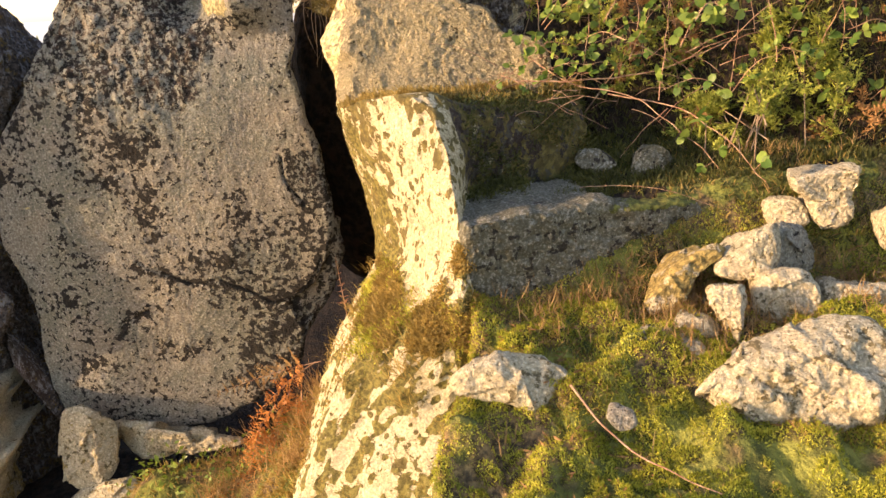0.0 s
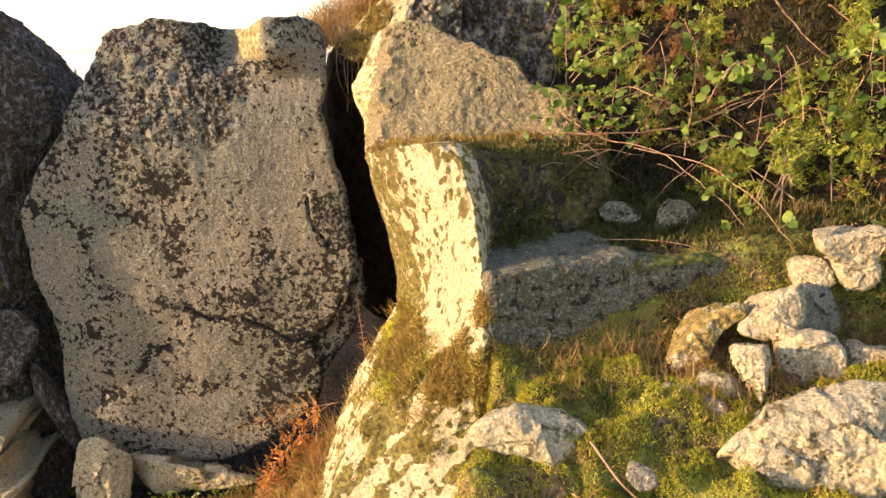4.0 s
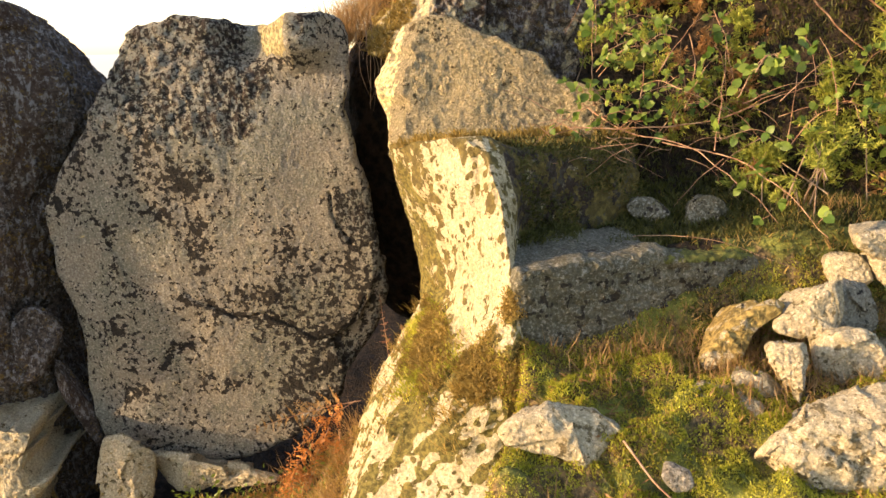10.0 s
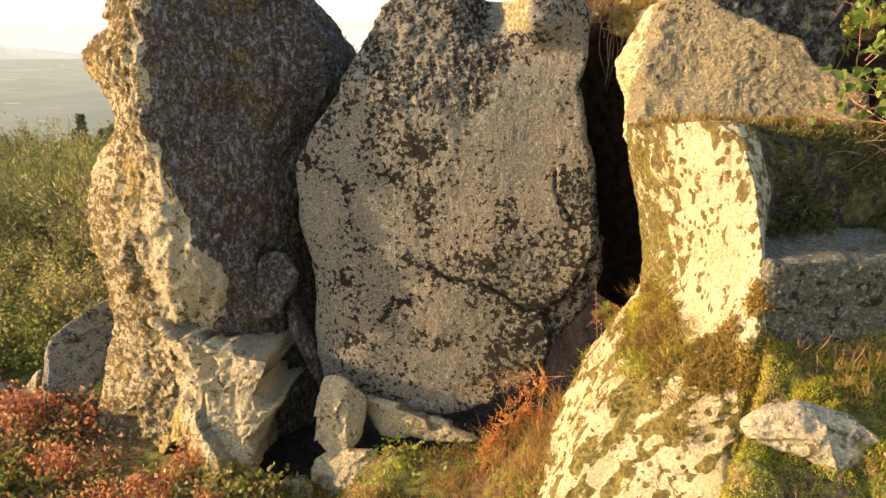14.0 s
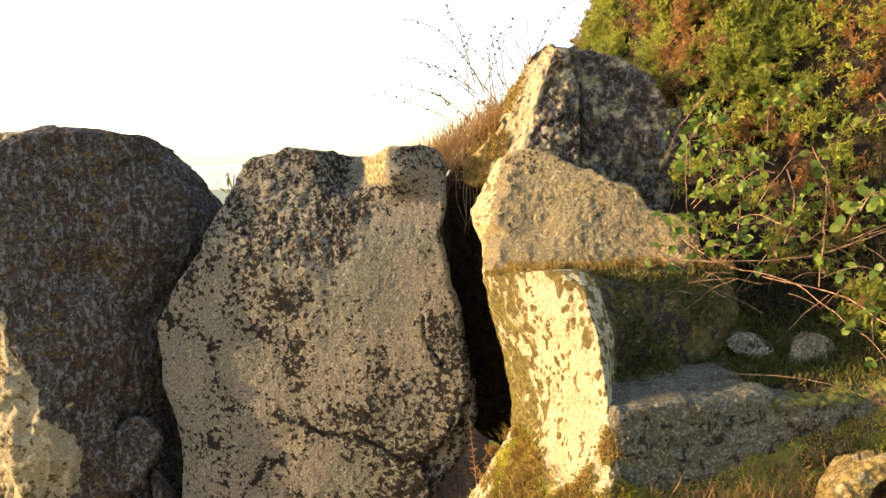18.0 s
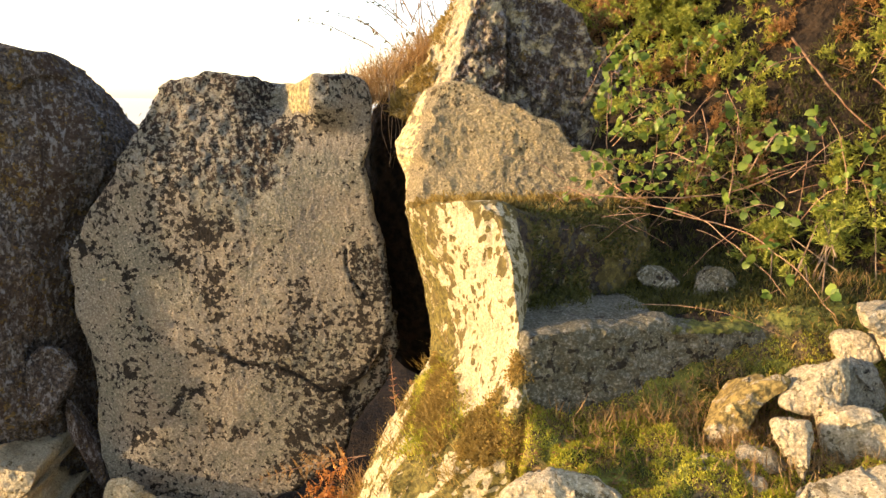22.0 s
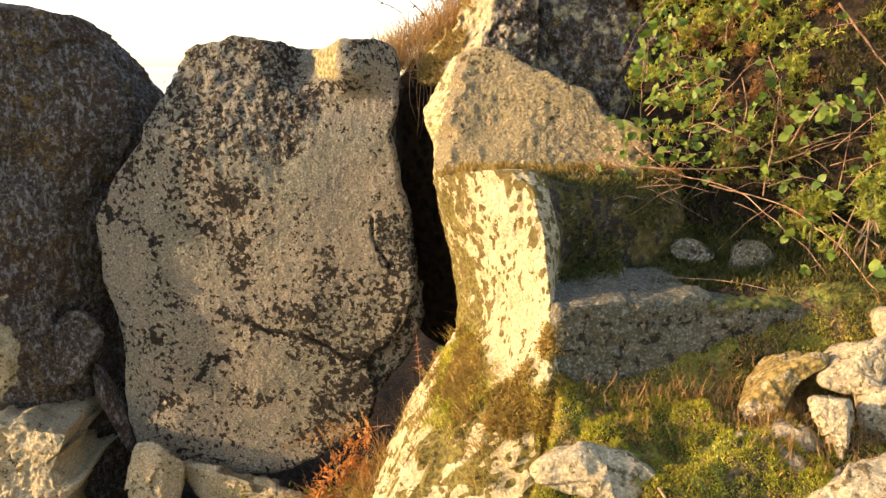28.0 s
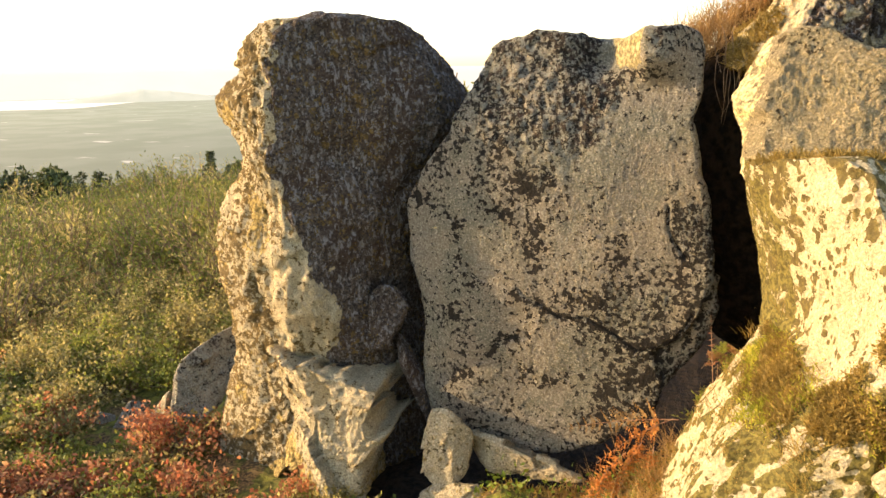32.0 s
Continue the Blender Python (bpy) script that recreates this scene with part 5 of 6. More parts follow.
stuff("mound_grass", tufts(30, sites, 0.04, 0.06, 0.17, (0.1, -0.35, 0.8), rg, 0.0026, 0.5), straw, "dry golden grass thatch behind the slab", "grass")


def mound():
    """Earth shoulder that carries the thatch behind the slab."""
    bm = bmesh.new()
    bmesh.ops.create_icosphere(bm, subdivisions=4, radius=1.0)
    for q in bm.verts:
        q.co = Vector((q.co.x * 0.36, q.co.y * 0.30, q.co.z * 0.75)) * (1 + 0.08 * noise.fractal(q.co * 2, 1, 2, 3))
    me = bpy.data.meshes.new("earth_mound")
    bm.to_mesh(me)
    bm.free()
    # Same near-black litter, so the crevice's shade is painted on the mound.
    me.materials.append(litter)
    ob = new("earth_mound", me)
    ob.location = (0.16, 3.28, 1.12)
    tagged(ob, "earthy shoulder covered in dry thatch behind the slab", "mound")


mound()


stuff("block_foot_stalks", tufts(7, ground_sites(20, 0.40, 1.0, 1.60, 1.72, rg), 0.02, 0.03, 0.09, (-0.05, -0.1, 1), rg, 0.0026, 0.25), straw, "dry orange fern stalks against the block", "grass")
g = on_ground(5000, 0.2, 1.6, 0.8, 1.7, rg, lambda x, y: np.clip(0.1 - 0.9 * noise2(x, y, 4.0, 61), 0, 1))
n = len(g)
stuff("turf_litter", leaf_quads(g + [0, 0, 0.006], rg.normal(size=(n, 3)) * [1, 1, 0.25], rg.uniform(0.012, 0.035, n), rg.uniform(0.002, 0.006, n), rg), gorse_brown, "brown dead leaves and stalks lying on the turf", "leaf litter")


def fern(at, aim, length, droop, rg, label, leaf, reach=0.28, first=3):
    """A dead frond: a stalk with paired pinnae."""
    base = thing("fern_frond", at, label, "fern", "withered fern fronds")
    aim = unit(np.array(aim, float))
    t = np.linspace(0, 1, 16)[:, None]
    line = aim * t * length + np.array([0, 0, -droop]) * t**2 * length
    v, f = tube(line, np.linspace(0.0022, 0.0006, 16), 4)
    stalk = part("stalk", mesh_of("stalk", v, f, cane_red), base)
    side0 = unit(np.cross(aim, [0.0, 1.0, 0.1]) + 0.3 * rg.normal(size=3))
    for k in range(first, 15):
        for s in (-1, 1):
            d = unit(side0 * s + aim * 0.4 + rg.normal(size=3) * 0.25 + [0, 0, -0.2])
            L = length * reach * (1 - k / 20) * rg.uniform(0.7, 1.1)
            q = line[k] + d * np.linspace(0.05, 1, 7)[:, None] * L
            w = np.cross(d, unit(rg.normal(size=3)))
            leafs = leaf_quads(np.repeat(q, 2, 0), np.concatenate([[unit(w + 0.5 * d), unit(-w + 0.5 * d)]] * 7), np.repeat(np.linspace(0.34, 0.10, 7), 2) * L, np.repeat(np.linspace(0.20, 0.08, 7), 2) * L, rg)
            part("pinna", mesh_of("pinna", *leafs, leaf), stalk)
    return base


rg = np.random.default_rng(55)
fern((-0.12, 2.50, 0.33), (-1, 0.02, -0.12), 0.42, 0.12, rg, "tan withered fern frond lying before the slab", straw, 0.22)
fern((-0.14, 2.48, 0.34), (-0.9, -0.1, -0.45), 0.30, 0.25, rg, "rust-red withered fern frond at the crevice mouth", fern_rust)
for at, aim, length, droop in [((-0.24, 2.46, 0.25), (-0.45, -0.2, -0.8), 0.22, 0.2), ((-0.30, 2.44, 0.20), (-0.6, -0.2, -0.6), 0.22, 0.3), ((-0.36, 2.42, 0.14), (-0.3, -0.3, -0.8), 0.20, 0.1), ((-0.20, 2.44, 0.24), (-0.1, -0.3, -0.9), 0.22, 0.1), ((-0.30, 2.42, 0.10), (-0.5, -0.3, -0.6), 0.20, 0.1)]:
    fern(at, aim, length, droop, rg, "orange withered fern frond hanging under the slab", fern_rust, 0.34, 2)
fern((0.0, 2.58, 0.36), (-0.09, 0.0, 1), 0.36, 0.0, rg, "slender red fern stalk upright in the crevice mouth", red_leaf, 0.10, 7)
fern((0.01, 2.56, 0.34), (-0.04, 0.0, 1), 0.20, 0.0, rg, "pale broken fern stalk in the crevice mouth", straw, 0.12, 8)


# gorse on the hillside
def shoots(base, way, length, needles, rg, size=(0.010, 0.020)):
    """Needled sprays: narrow leaves all along each shoot."""
    n = len(base)
    way = unit(way)
    t = rg.uniform(0.1, 1, (n, needles))
    curl = rg.normal(size=(n, 3)) * 0.25
    b = base[:, None] + way[:, None] * (t * length[:, None])[..., None] + curl[:, None] * ((t**2) * length[:, None])[..., None]
    d = way[:, None] * 0.8 + rg.normal(size=(n, needles, 3)) * 0.55
    b, d = b.reshape(-1, 3), unit(d.reshape(-1, 3))
    m = len(b)
    return leaf_quads(b, d, rg.uniform(*size, m), rg.uniform(0.0035, 0.006, m), rg)


def shell(x, y):
    """Height of the top of the gorse."""
    return ground_height(x, y) + 0.18 + 0.16 * noise2(x, y, 3.0, 2) + 0.08 * noise2(x, y, 7, 7)


def gorse(seed, cx, cy, span, clumps, free=False):
    """A bush of plumes: each clump is a knot of needled shoots, green or dead."""
    rg = np.random.default_rng(seed)
    x, y = cx + rg.uniform(-1, 1, clumps) * span, cy + rg.uniform(-1, 1, clumps) * span
    ok = (y > 2.30 - 0.36 * step(1.0, 1.7, x)) & (x > 0.78 - 0.50 * step(2.95, 3.15, y)) & ((x > 0.90) | (y > 3.0) | (y < 2.60))
    ok = (ok | free) & (noise2(x, y, 4.5, 31) > -0.62) & ((noise2(x, y, 10.0, 37) > -0.30) | (y > 2.55))
    ok = ok & ~((x < 1.2) & (y < 2.62) & (rg.random(clumps) < 0.86))
    x, y = x[ok], y[ok]
    n = len(x)
    e = 0.03
    grad = np.stack([shell(x + e, y) - shell(x - e, y), shell(x, y + e) - shell(x, y - e)], -1) / (2 * e)
    nor = unit(np.stack([-grad[:, 0], -grad[:, 1], np.ones(n)], -1) + [0, 0, 0.2])
    deep = rg.random(n) ** 1.3 * 0.17
    b = np.stack([x, y, shell(x, y)], -1) - nor * (deep[:, None] + 0.03)
    dead = (0.6 * noise2(x, y, 3.6, 13) + 0.6 * noise2(x, y, 8.0, 17) + 0.30 * rg.normal(size=n) + 1.6 * (deep - 0.08)) > 0.34
    lead = unit(nor + rg.normal(size=(n, 3)) * 0.5 + [-0.3, -0.15, 0.2])
    base = np.array([cx, cy, float(ground_height(np.array([cx]), np.array([cy]))[0])])
    ob = thing("gorse_bush", base, "dense spiny gorse bush, green with rusty dead sprays", "bush", "gorse bushes on the bank")
    for name, k, m, lab in (("foliage", ~dead, gorse_green, ""), ("dead_foliage", dead, gorse_brown, "rusty dead sprays")):
        if k.sum():
            per = 11
            bb = np.repeat(b[k] - base, per, 0) + rg.normal(size=(k.sum() * per, 3)) * 0.012
            ww = np.repeat(lead[k], per, 0) + rg.normal(size=(k.sum() * per, 3)) * 0.75
            v, f = shoots(bb, ww, rg.uniform(0.02, 0.06, len(bb)), 20, rg, (0.012, 0.024))
            tagged(part(name, mesh_of(name, v, f, m, False), ob, lab), kind="stuff")
    st = []
    for i in rg.choice(n, min(n, 70), replace=False):
        st.append(tube(np.stack([b[i] - base - nor[i] * 0.20 + rg.normal(size=3) * 0.05, b[i] - base, b[i] - base + lead[i] * 0.08]), (0.003, 0.002, 0.0008), 4))
    tagged(part("stem", mesh_of("stem", *join(st), twig_brown), ob), kind="stuff")


seed = 200
for cx in (1.0, 1.4, 1.8, 2.25):
    for cy, count in ((2.15, 240), (2.42, 300), (2.72, 300), (3.05, 220)):
        gorse(seed, cx + 0.05 * math.sin(seed * 2.3), cy, 0.23, count)
        seed += 1
gorse(220, 0.62, 3.22, 0.26, 260)
gorse(221, 0.92, 2.95, 0.20, 130)
for cx, cy in ((0.42, 3.45), (0.75, 3.5), (1.1, 3.6), (1.5, 3.6), (0.55, 3.85), (1.0, 3.95), (0.72, 3.15), (1.15, 3.25), (0.45, 3.2), (1.45, 3.2), (0.95, 3.0), (0.35, 3.7)):
    gorse(seed + 60, cx, cy, 0.26, 330, True)
    seed += 1
for cx, cy in ((0.6, 4.3), (0.95, 4.4), (1.35, 4.2), (0.75, 4.9), (1.2, 5.0), (0.9, 5.6), (0.85, 6.3), (1.3, 5.8), (1.8, 3.9), (0.36, 3.85), (0.45, 4.3), (0.55, 4.9), (0.62, 5.5), (0.7, 6.0), (0.75, 6.8), (0.8, 7.4)):
    gorse(seed + 60, cx, cy, 0.34, 260, True)
    seed += 1
for cx in (0.9, 1.5, 2.1):
    gorse(seed, cx, 3.45, 0.34, 150)
    seed += 1


# brambles
def leaf_mesh(name, length, width, material, teeth=8):
    bm = bmesh.new()
    mids = [bm.verts.new((0, k / teeth * length, -0.10 * length * (k / teeth) ** 2)) for k in range(teeth + 1)]
    for s in (-1, 1):
        rim = []
        for k in range(teeth + 1):
            f = k / teeth
            w = width / 2 * math.sin(math.pi * min(1, f * 0.94 + 0.05)) ** 0.62 * (1 + 0.03 * (-1) ** k)
            rim.append(bm.verts.new((s * w, f * length - 0.004, 0.18 * w - 0.10 * length * f * f)))
        for k in range(teeth):
            q = (mids[k], rim[k], rim[k + 1], mids[k + 1])
            bm.faces.new(q if s > 0 else q[::-1])
    me = bpy.data.meshes.new(name)
    bm.to_mesh(me)
    bm.free()
    for poly in me.polygons:
        poly.use_smooth = True
    me.materials.append(material)
    return me


def plain_leaf(name, a, b, trans=0.4):
    n = Nodes(name)
    r = n.node("ShaderNodeObjectInfo", "Random")
    col = n.mix(r, a, b)
    n.done(n.mix(n.ramp(n.noise(60.0, 3), 0.4, 0.65, 0, 0.35), col, tuple(0.5 * c for c in a)), 0.42)
    tr = n.t.nodes.new("ShaderNodeBsdfTranslucent")
    n.put(tr.inputs["Color"], col)
    ms = n.t.nodes.new("ShaderNodeMixShader")
    ms.inputs[0].default_value = trans
    n.t.links.new(n.b.outputs[0], ms.inputs[1])
    n.t.links.new(tr.outputs[0], ms.inputs[2])
    n.t.links.new(ms.outputs[0], n.t.nodes["Material Output"].inputs["Surface"])
    return n.m


fresh_leaf = plain_leaf("bramble_leaflet", (0.065, 0.13, 0.018), (0.26, 0.34, 0.06))
twig_leaf = plain_leaf("twig_leaflet", (0.06, 0.07, 0.02), (0.14, 0.13, 0.04), 0.3)
LEAVES = [leaf_mesh("leaf", L, W, fresh_leaf) for L, W in ((0.055, 0.042), (0.042, 0.034), (0.032, 0.022))]
LEAVES.append(leaf_mesh("leaf", 0.017, 0.010, twig_leaf, 4))


def put_leaf(parent, origin, at, aim, size, rg):
    ob = new("leaf", LEAVES[size])
    ob.parent = parent
    face = unit(np.array([-0.6, -0.5, 0.6]) + rg.normal(size=3) * 0.5)
    y = unit(np.array(aim, float))
    x = unit(np.cross(y, face))
    z = np.cross(x, y)
    m = Matrix(np.column_stack([x, y, z]).tolist()).to_4x4()
    m.translation = Vector(np.array(at) - origin)
    ob.matrix_basis = m @ Matrix.Scale(rg.uniform(0.5, 0.9), 4)


def bramble(points, radius, rg, label, leaves=(), every=0.0, size=1, name="bramble_cane", material=None, category="bramble"):
    """A cane through the points; leaves: places along it (0 to 1) that carry three leaflets."""
    p = curve_line(points, 40)
    p = p + 0.004 * np.stack([vnoise(p * 20 + k) for k in (0, 30, 60)], -1)
    origin = p[0].copy()
    base = thing(name, tuple(origin), label, category, "bramble canes")
    part("cane", mesh_of("cane", *tube(p - origin, np.linspace(radius, radius * 0.35, 40), 6), material or cane_red), base)
    marks = list(leaves)
    if every:
        marks += list(np.arange(0.12, 1.0, every))
    for s in marks:
        i = min(int(s * 39), 38)
        d = unit(p[i + 1] - p[i])
        w = unit(np.cross(d, rg.normal(size=3)) + [-0.2, -0.3, 0.3])
        stem = p[i] + w * (rg.uniform(0.004, 0.012) if size == 3 else rg.uniform(0.015, 0.04))
        petiole = part("petiole", mesh_of("petiole", *tube(np.stack([p[i], stem]) - origin, 0.0009, 4), cane_red), base)
        q = unit(np.cross(w, rg.normal(size=3)))
        for aim in (w, 0.3 * w + q, 0.3 * w - q):
            put_leaf(petiole, origin, stem, aim, size if size == 3 or rg.random() < 0.6 else min(2, size + 1), rg)
    return base


rg = np.random.default_rng(77)
bramble([(0.673, 2.400, 1.406), (0.786, 2.250, 1.325), (0.924, 2.150, 1.295), (1.002, 2.050, 1.227), (1.070, 1.950, 1.150), (1.122, 1.850, 1.057)], 0.0024, rg, "arching reddish bramble cane over the ledge", (0.72, 0.88))
bramble([(0.568, 2.350, 1.361), (0.628, 2.250, 1.325), (0.705, 2.150, 1.278), (0.825, 2.050, 1.211)], 0.0018, rg, "bare reddish bramble cane over the ledge", ())
bramble([(0.875, 2.200, 1.296), (1.034, 2.100, 1.263), (1.080, 1.950, 1.222), (1.101, 1.800, 1.170), (1.095, 1.650, 1.116)], 0.0024, rg, "bramble cane with bright green leaves over the rubble", (0.40, 0.52, 0.66, 0.9), size=0)
bramble([(0.641, 1.980, 1.042), (0.704, 1.920, 1.072), (0.798, 1.870, 1.083), (0.904, 1.820, 1.072), (1.064, 1.760, 1.015)], 0.0016, rg, "thin pale runner arching over the block", (), name="bramble_runner")
bramble([(0.78, 2.60, 1.36), (0.75, 2.57, 1.52), (0.75, 2.58, 1.68)], 0.003, rg, "upright bramble shoot with round leaves", (0.2, 0.5, 0.8, 0.97), size=1)
bramble([(0.60, 2.30, 1.34), (0.80, 2.24, 1.34), (1.05, 2.22, 1.36), (1.40, 2.25, 1.46), (1.9, 2.3, 1.52)], 0.003, rg, "long bare bramble cane before the gorse", (0.35, 0.5))
bramble([(0.98, 2.30, 1.62), (1.0, 2.28, 1.5), (0.93, 2.26, 1.36)], 0.002, rg, "short hanging bramble cane", (0.5,))
bramble([(1.25, 2.30, 1.85), (1.40, 2.28, 1.68), (1.58, 2.25, 1.52), (1.75, 2.2, 1.45)], 0.0035, rg, "brown arching bramble cane", (0.7,))
bramble([(1.5, 2.25, 1.72), (1.68, 2.2, 1.60), (1.85, 2.15, 1.57), (2.1, 2.1, 1.50)], 0.003, rg, "brown arching bramble cane", ())
for k in range(30):           # leafy tangle
    x, y = 0.68 + 0.6 * rg.random() ** 1.4, rg.uniform(2.22, 2.42)
    z = 1.36 + rg.uniform(0, 0.46) * (1.2 - 0.6 * abs(x - 0.85))
    a = np.array([x, y, z])
    d = unit(rg.normal(size=3) * [1, 0.4, 0.8])
    L = rg.uniform(0.12, 0.28)
    bramble([a - d * L / 2, a + [0, 0, 0.02], a + d * L / 2 - [0, 0, 0.03]], 0.0018, rg, "leafy bramble spray on the gorse", every=0.15, size=2 if k % 3 else 1)
for k in range(7):            # leafy sprays on the shelf beside the golden boulder
    a = np.array([rg.uniform(0.56, 0.84), rg.uniform(2.20, 2.34), rg.uniform(1.31, 1.46)])
    d = unit(rg.normal(size=3) * [1, 0.3, 0.7])
    bramble([a - d * 0.08, a + [0, 0, 0.02], a + d * 0.08 - [0, 0, 0.02]], 0.0016, rg, "leafy bramble spray beside the golden boulder", every=0.22, size=1)
for k in range(16):           # leafy sprays before the far gorse
    a = np.array([rg.uniform(1.0, 1.75), rg.uniform(1.95, 2.15), rg.uniform(1.22, 1.55)])
    d = unit(rg.normal(size=3) * [1, 0.4, 0.8])
    L = rg.uniform(0.10, 0.24)
    bramble([a - d * L / 2, a + [0, 0, 0.02], a + d * L / 2 - [0, 0, 0.03]], 0.0018, rg, "leafy bramble spray on the gorse", every=0.2, size=1)
for k in range(30):           # bare twigs over the ledge
    a = np.array([rg.uniform(0.5, 1.25), rg.uniform(2.05, 2.30), rg.uniform(1.24, 1.42)])
    d = unit(np.array([rg.choice([-1, 1]) * 1.0, -0.2, rg.uniform(-0.9, 0.5)]))
    L = rg.uniform(0.08, 0.24)
    bramble([a, a + d * L * 0.5 + [0, 0, 0.015], a + d * L], 0.0016, rg, "bare reddish dead bramble twig", (), name="dead_twig", category="twig")
bramble([(x, y, float(ground_height(np.array([x]), np.array([y]))[0]) + 0.022) for x, y in ((0.48, 1.30), (0.55, 1.20), (0.62, 1.10), (0.68, 1.02))], 0.0028, rg, "dead reddish stalk lying on the turf", (), name="dead_stalk", category="twig")
bramble([(0.50, 2.35, 1.30), (0.57, 2.33, 1.36), (0.585, 2.33, 1.42)], 0.0016, rg, "dry upright twig on the ledge", (), name="dead_twig", category="twig")
for k in range(12):           # dark dead twigs hanging in the crevice
    a = np.array([rg.uniform(-0.08, 0.02), rg.uniform(2.74, 2.86), rg.uniform(1.58, 1.74)])
    L = rg.uniform(0.10, 0.22)
    bramble([a, a + [rg.uniform(-0.02, 0.02), 0, -L * 0.5], a + [rg.uniform(-0.03, 0.03), 0, -L]], 0.0016, rg, "dark dead twig hanging in the crevice", (), name="dead_twig", material=twig_brown, category="twig")
# sprays against the sky
for k in range(22):
    a = np.array([rg.uniform(-0.02, 0.38), rg.uniform(3.0, 3.3), rg.uniform(1.75, 2.0)])
    d = unit(np.array([rg.uniform(-0.9, 0.5), -0.1, rg.uniform(0.25, 0.9)]))
    L = rg.uniform(0.2, 0.5)
    bramble([a, a + d * L * 0.5 + [0, 0, 0.03], a + d * L + [rg.uniform(-0.05, 0.05), 0, -0.02]], 0.0026, rg, "thin leafy twig against the sky", every=0.11 if k % 3 else 0.0, size=3, name="sky_twig", material=twig_brown, category="twig")
SKY_TWIGS = (
    ((0.11, 1.92), (0.01, 2.05), (-0.08, 2.18), (-0.20, 2.26), (-0.32, 2.29)),
    ((0.03, 1.95), (-0.05, 2.03), (-0.13, 2.11)),
    ((-0.11, 1.86), (-0.28, 1.94), (-0.45, 1.98)),
    ((0.14, 1.96), (0.10, 2.12), (0.09, 2.26)),
    ((0.20, 2.03), (0.14, 2.17), (0.20, 2.28)),
    ((0.27, 2.11), (0.34, 2.24), (0.46, 2.35)),
    ((-0.09, 1.91), (-0.13, 1.95), (-0.18, 1.98)),
)
for line in SKY_TWIGS:        # long wisps that reach out over the thatch
    bramble([(x, 3.10 + 0.01 * i, z) for i, (x, z) in enumerate(line)], 0.0024, rg, "long thin leafy twig against the sky", every=0.13, size=3, name="sky_twig", material=twig_brown, category="twig")
for k in range(14):           # bare pale canes over the gorse
    a = np.array([rg.uniform(0.95, 2.0), rg.uniform(2.12, 2.3), 0])
    a[2] = float(shell(a[:1], a[1:2])[0]) + rg.uniform(0.02, 0.25)
    d = unit(np.array([rg.uniform(-1, 1), 0.15, rg.uniform(-0.6, 0.9)]))
    L = rg.uniform(0.2, 0.5)
    bramble([a - d * L / 2, a + [0, -0.01, 0.03], a + d * L / 2], 0.0020, rg, "bare pale bramble cane across the gorse", (), name="bramble_cane")


# heath and woods of the slope
def shrub(at, size, leaf, seed, label, count=900, leafsize=(0.010, 0.022), group="heath shrubs"):
    rg = np.random.default_rng(seed)
    base = np.array(at)
    ob = thing("heath_shrub", tuple(base), label, "shrub", group)
    st, tips = [], []
    for _ in range(16):
        d = unit(rg.normal(size=3) * [0.8, 0.8, 0.4] + [0, 0, 0.8])
        e = d * np.array(size) * rg.uniform(0.6, 1.0)
        st.append(tube(np.stack([rg.normal(size=3) * 0.02 * [1, 1, 0], e * 0.5 + rg.normal(size=3) * 0.03, e]), (0.005, 0.003, 0.0012), 4))
        tips.append(e)
    tagged(part("stem", mesh_of("stem", *join(st), twig_brown), ob), kind="stuff")
    tips = np.array(tips)
    b = tips[rg.integers(0, len(tips), count)] * rg.uniform(0.45, 1.05, (count, 1)) + rg.normal(size=(count, 3)) * np.array(size) * 0.12
    b[:, 2] = np.abs(b[:, 2])
    part("foliage", mesh_of("foliage", *leaf_quads(b, rg.normal(size=(count, 3)) + [-0.3, -0.2, 0.5], rg.uniform(*leafsize, count), rg.uniform(leafsize[0] * 0.6, leafsize[1] * 0.6, count), rg), leaf), ob)


rg = np.random.default_rng(300)
k = 0
for _ in range(260):
    x, y = rg.uniform(-4.9, -0.9), rg.uniform(1.2, 5.0)
    if (-2.6 < x < -1.2 and y > 2.44) or (-3.3 < x < -2.5 and 2.95 < y < 3.7) or (x > -1.3 and y > 2.1) or x > -0.9 - 0.1 * y:
        continue
    z = float(ground_height(np.array([x]), np.array([y]))[0])
    red = noise2(np.array([x]), np.array([y]), 1.9, 3)[0] > 0.05 + 0.5 * max(0.0, y - 2.6)
    far_off = max(0.0, -x - 2.6) + max(0.0, y - 3.0)
    h = rg.uniform(0.10, 0.20) + 0.10 * far_off
    shrub((x, y, z), (0.32, 0.32, h), red_leaf if red and rg.random() < 0.35 else (heath_leaf if rg.random() < 0.7 else green_leaf), 400 + k,
          "low heath shrub with rusty autumn leaves" if red else "low olive brown heath shrub", 950, (0.018, 0.038))
    k += 1

for x, y in ((-1.52, 2.22), (-1.72, 2.28), (-1.95, 2.20), (-2.20, 2.38), (-1.35, 2.12), (-2.75, 2.62)):
    shrub((x, y, float(ground_height(np.array([x]), np.array([y]))[0])), (0.24, 0.22, 0.16), red_leaf if x > -2.1 else heath_leaf, 400 + k, "low shrub with rusty leaves at the foot of the rocks", 900, (0.014, 0.030))
    k += 1


bush_leaf = leaf_material("bush_leaf", (0.09, 0.12, 0.022), (0.24, 0.26, 0.06), 0.4)
scrub_leaf = leaf_material("scrub_leaf", (0.15, 0.165, 0.03), (0.36, 0.34, 0.08), 0.4)
scrub_gold = leaf_material("scrub_gold", (0.14, 0.135, 0.03), (0.31, 0.285, 0.08), 0.4)


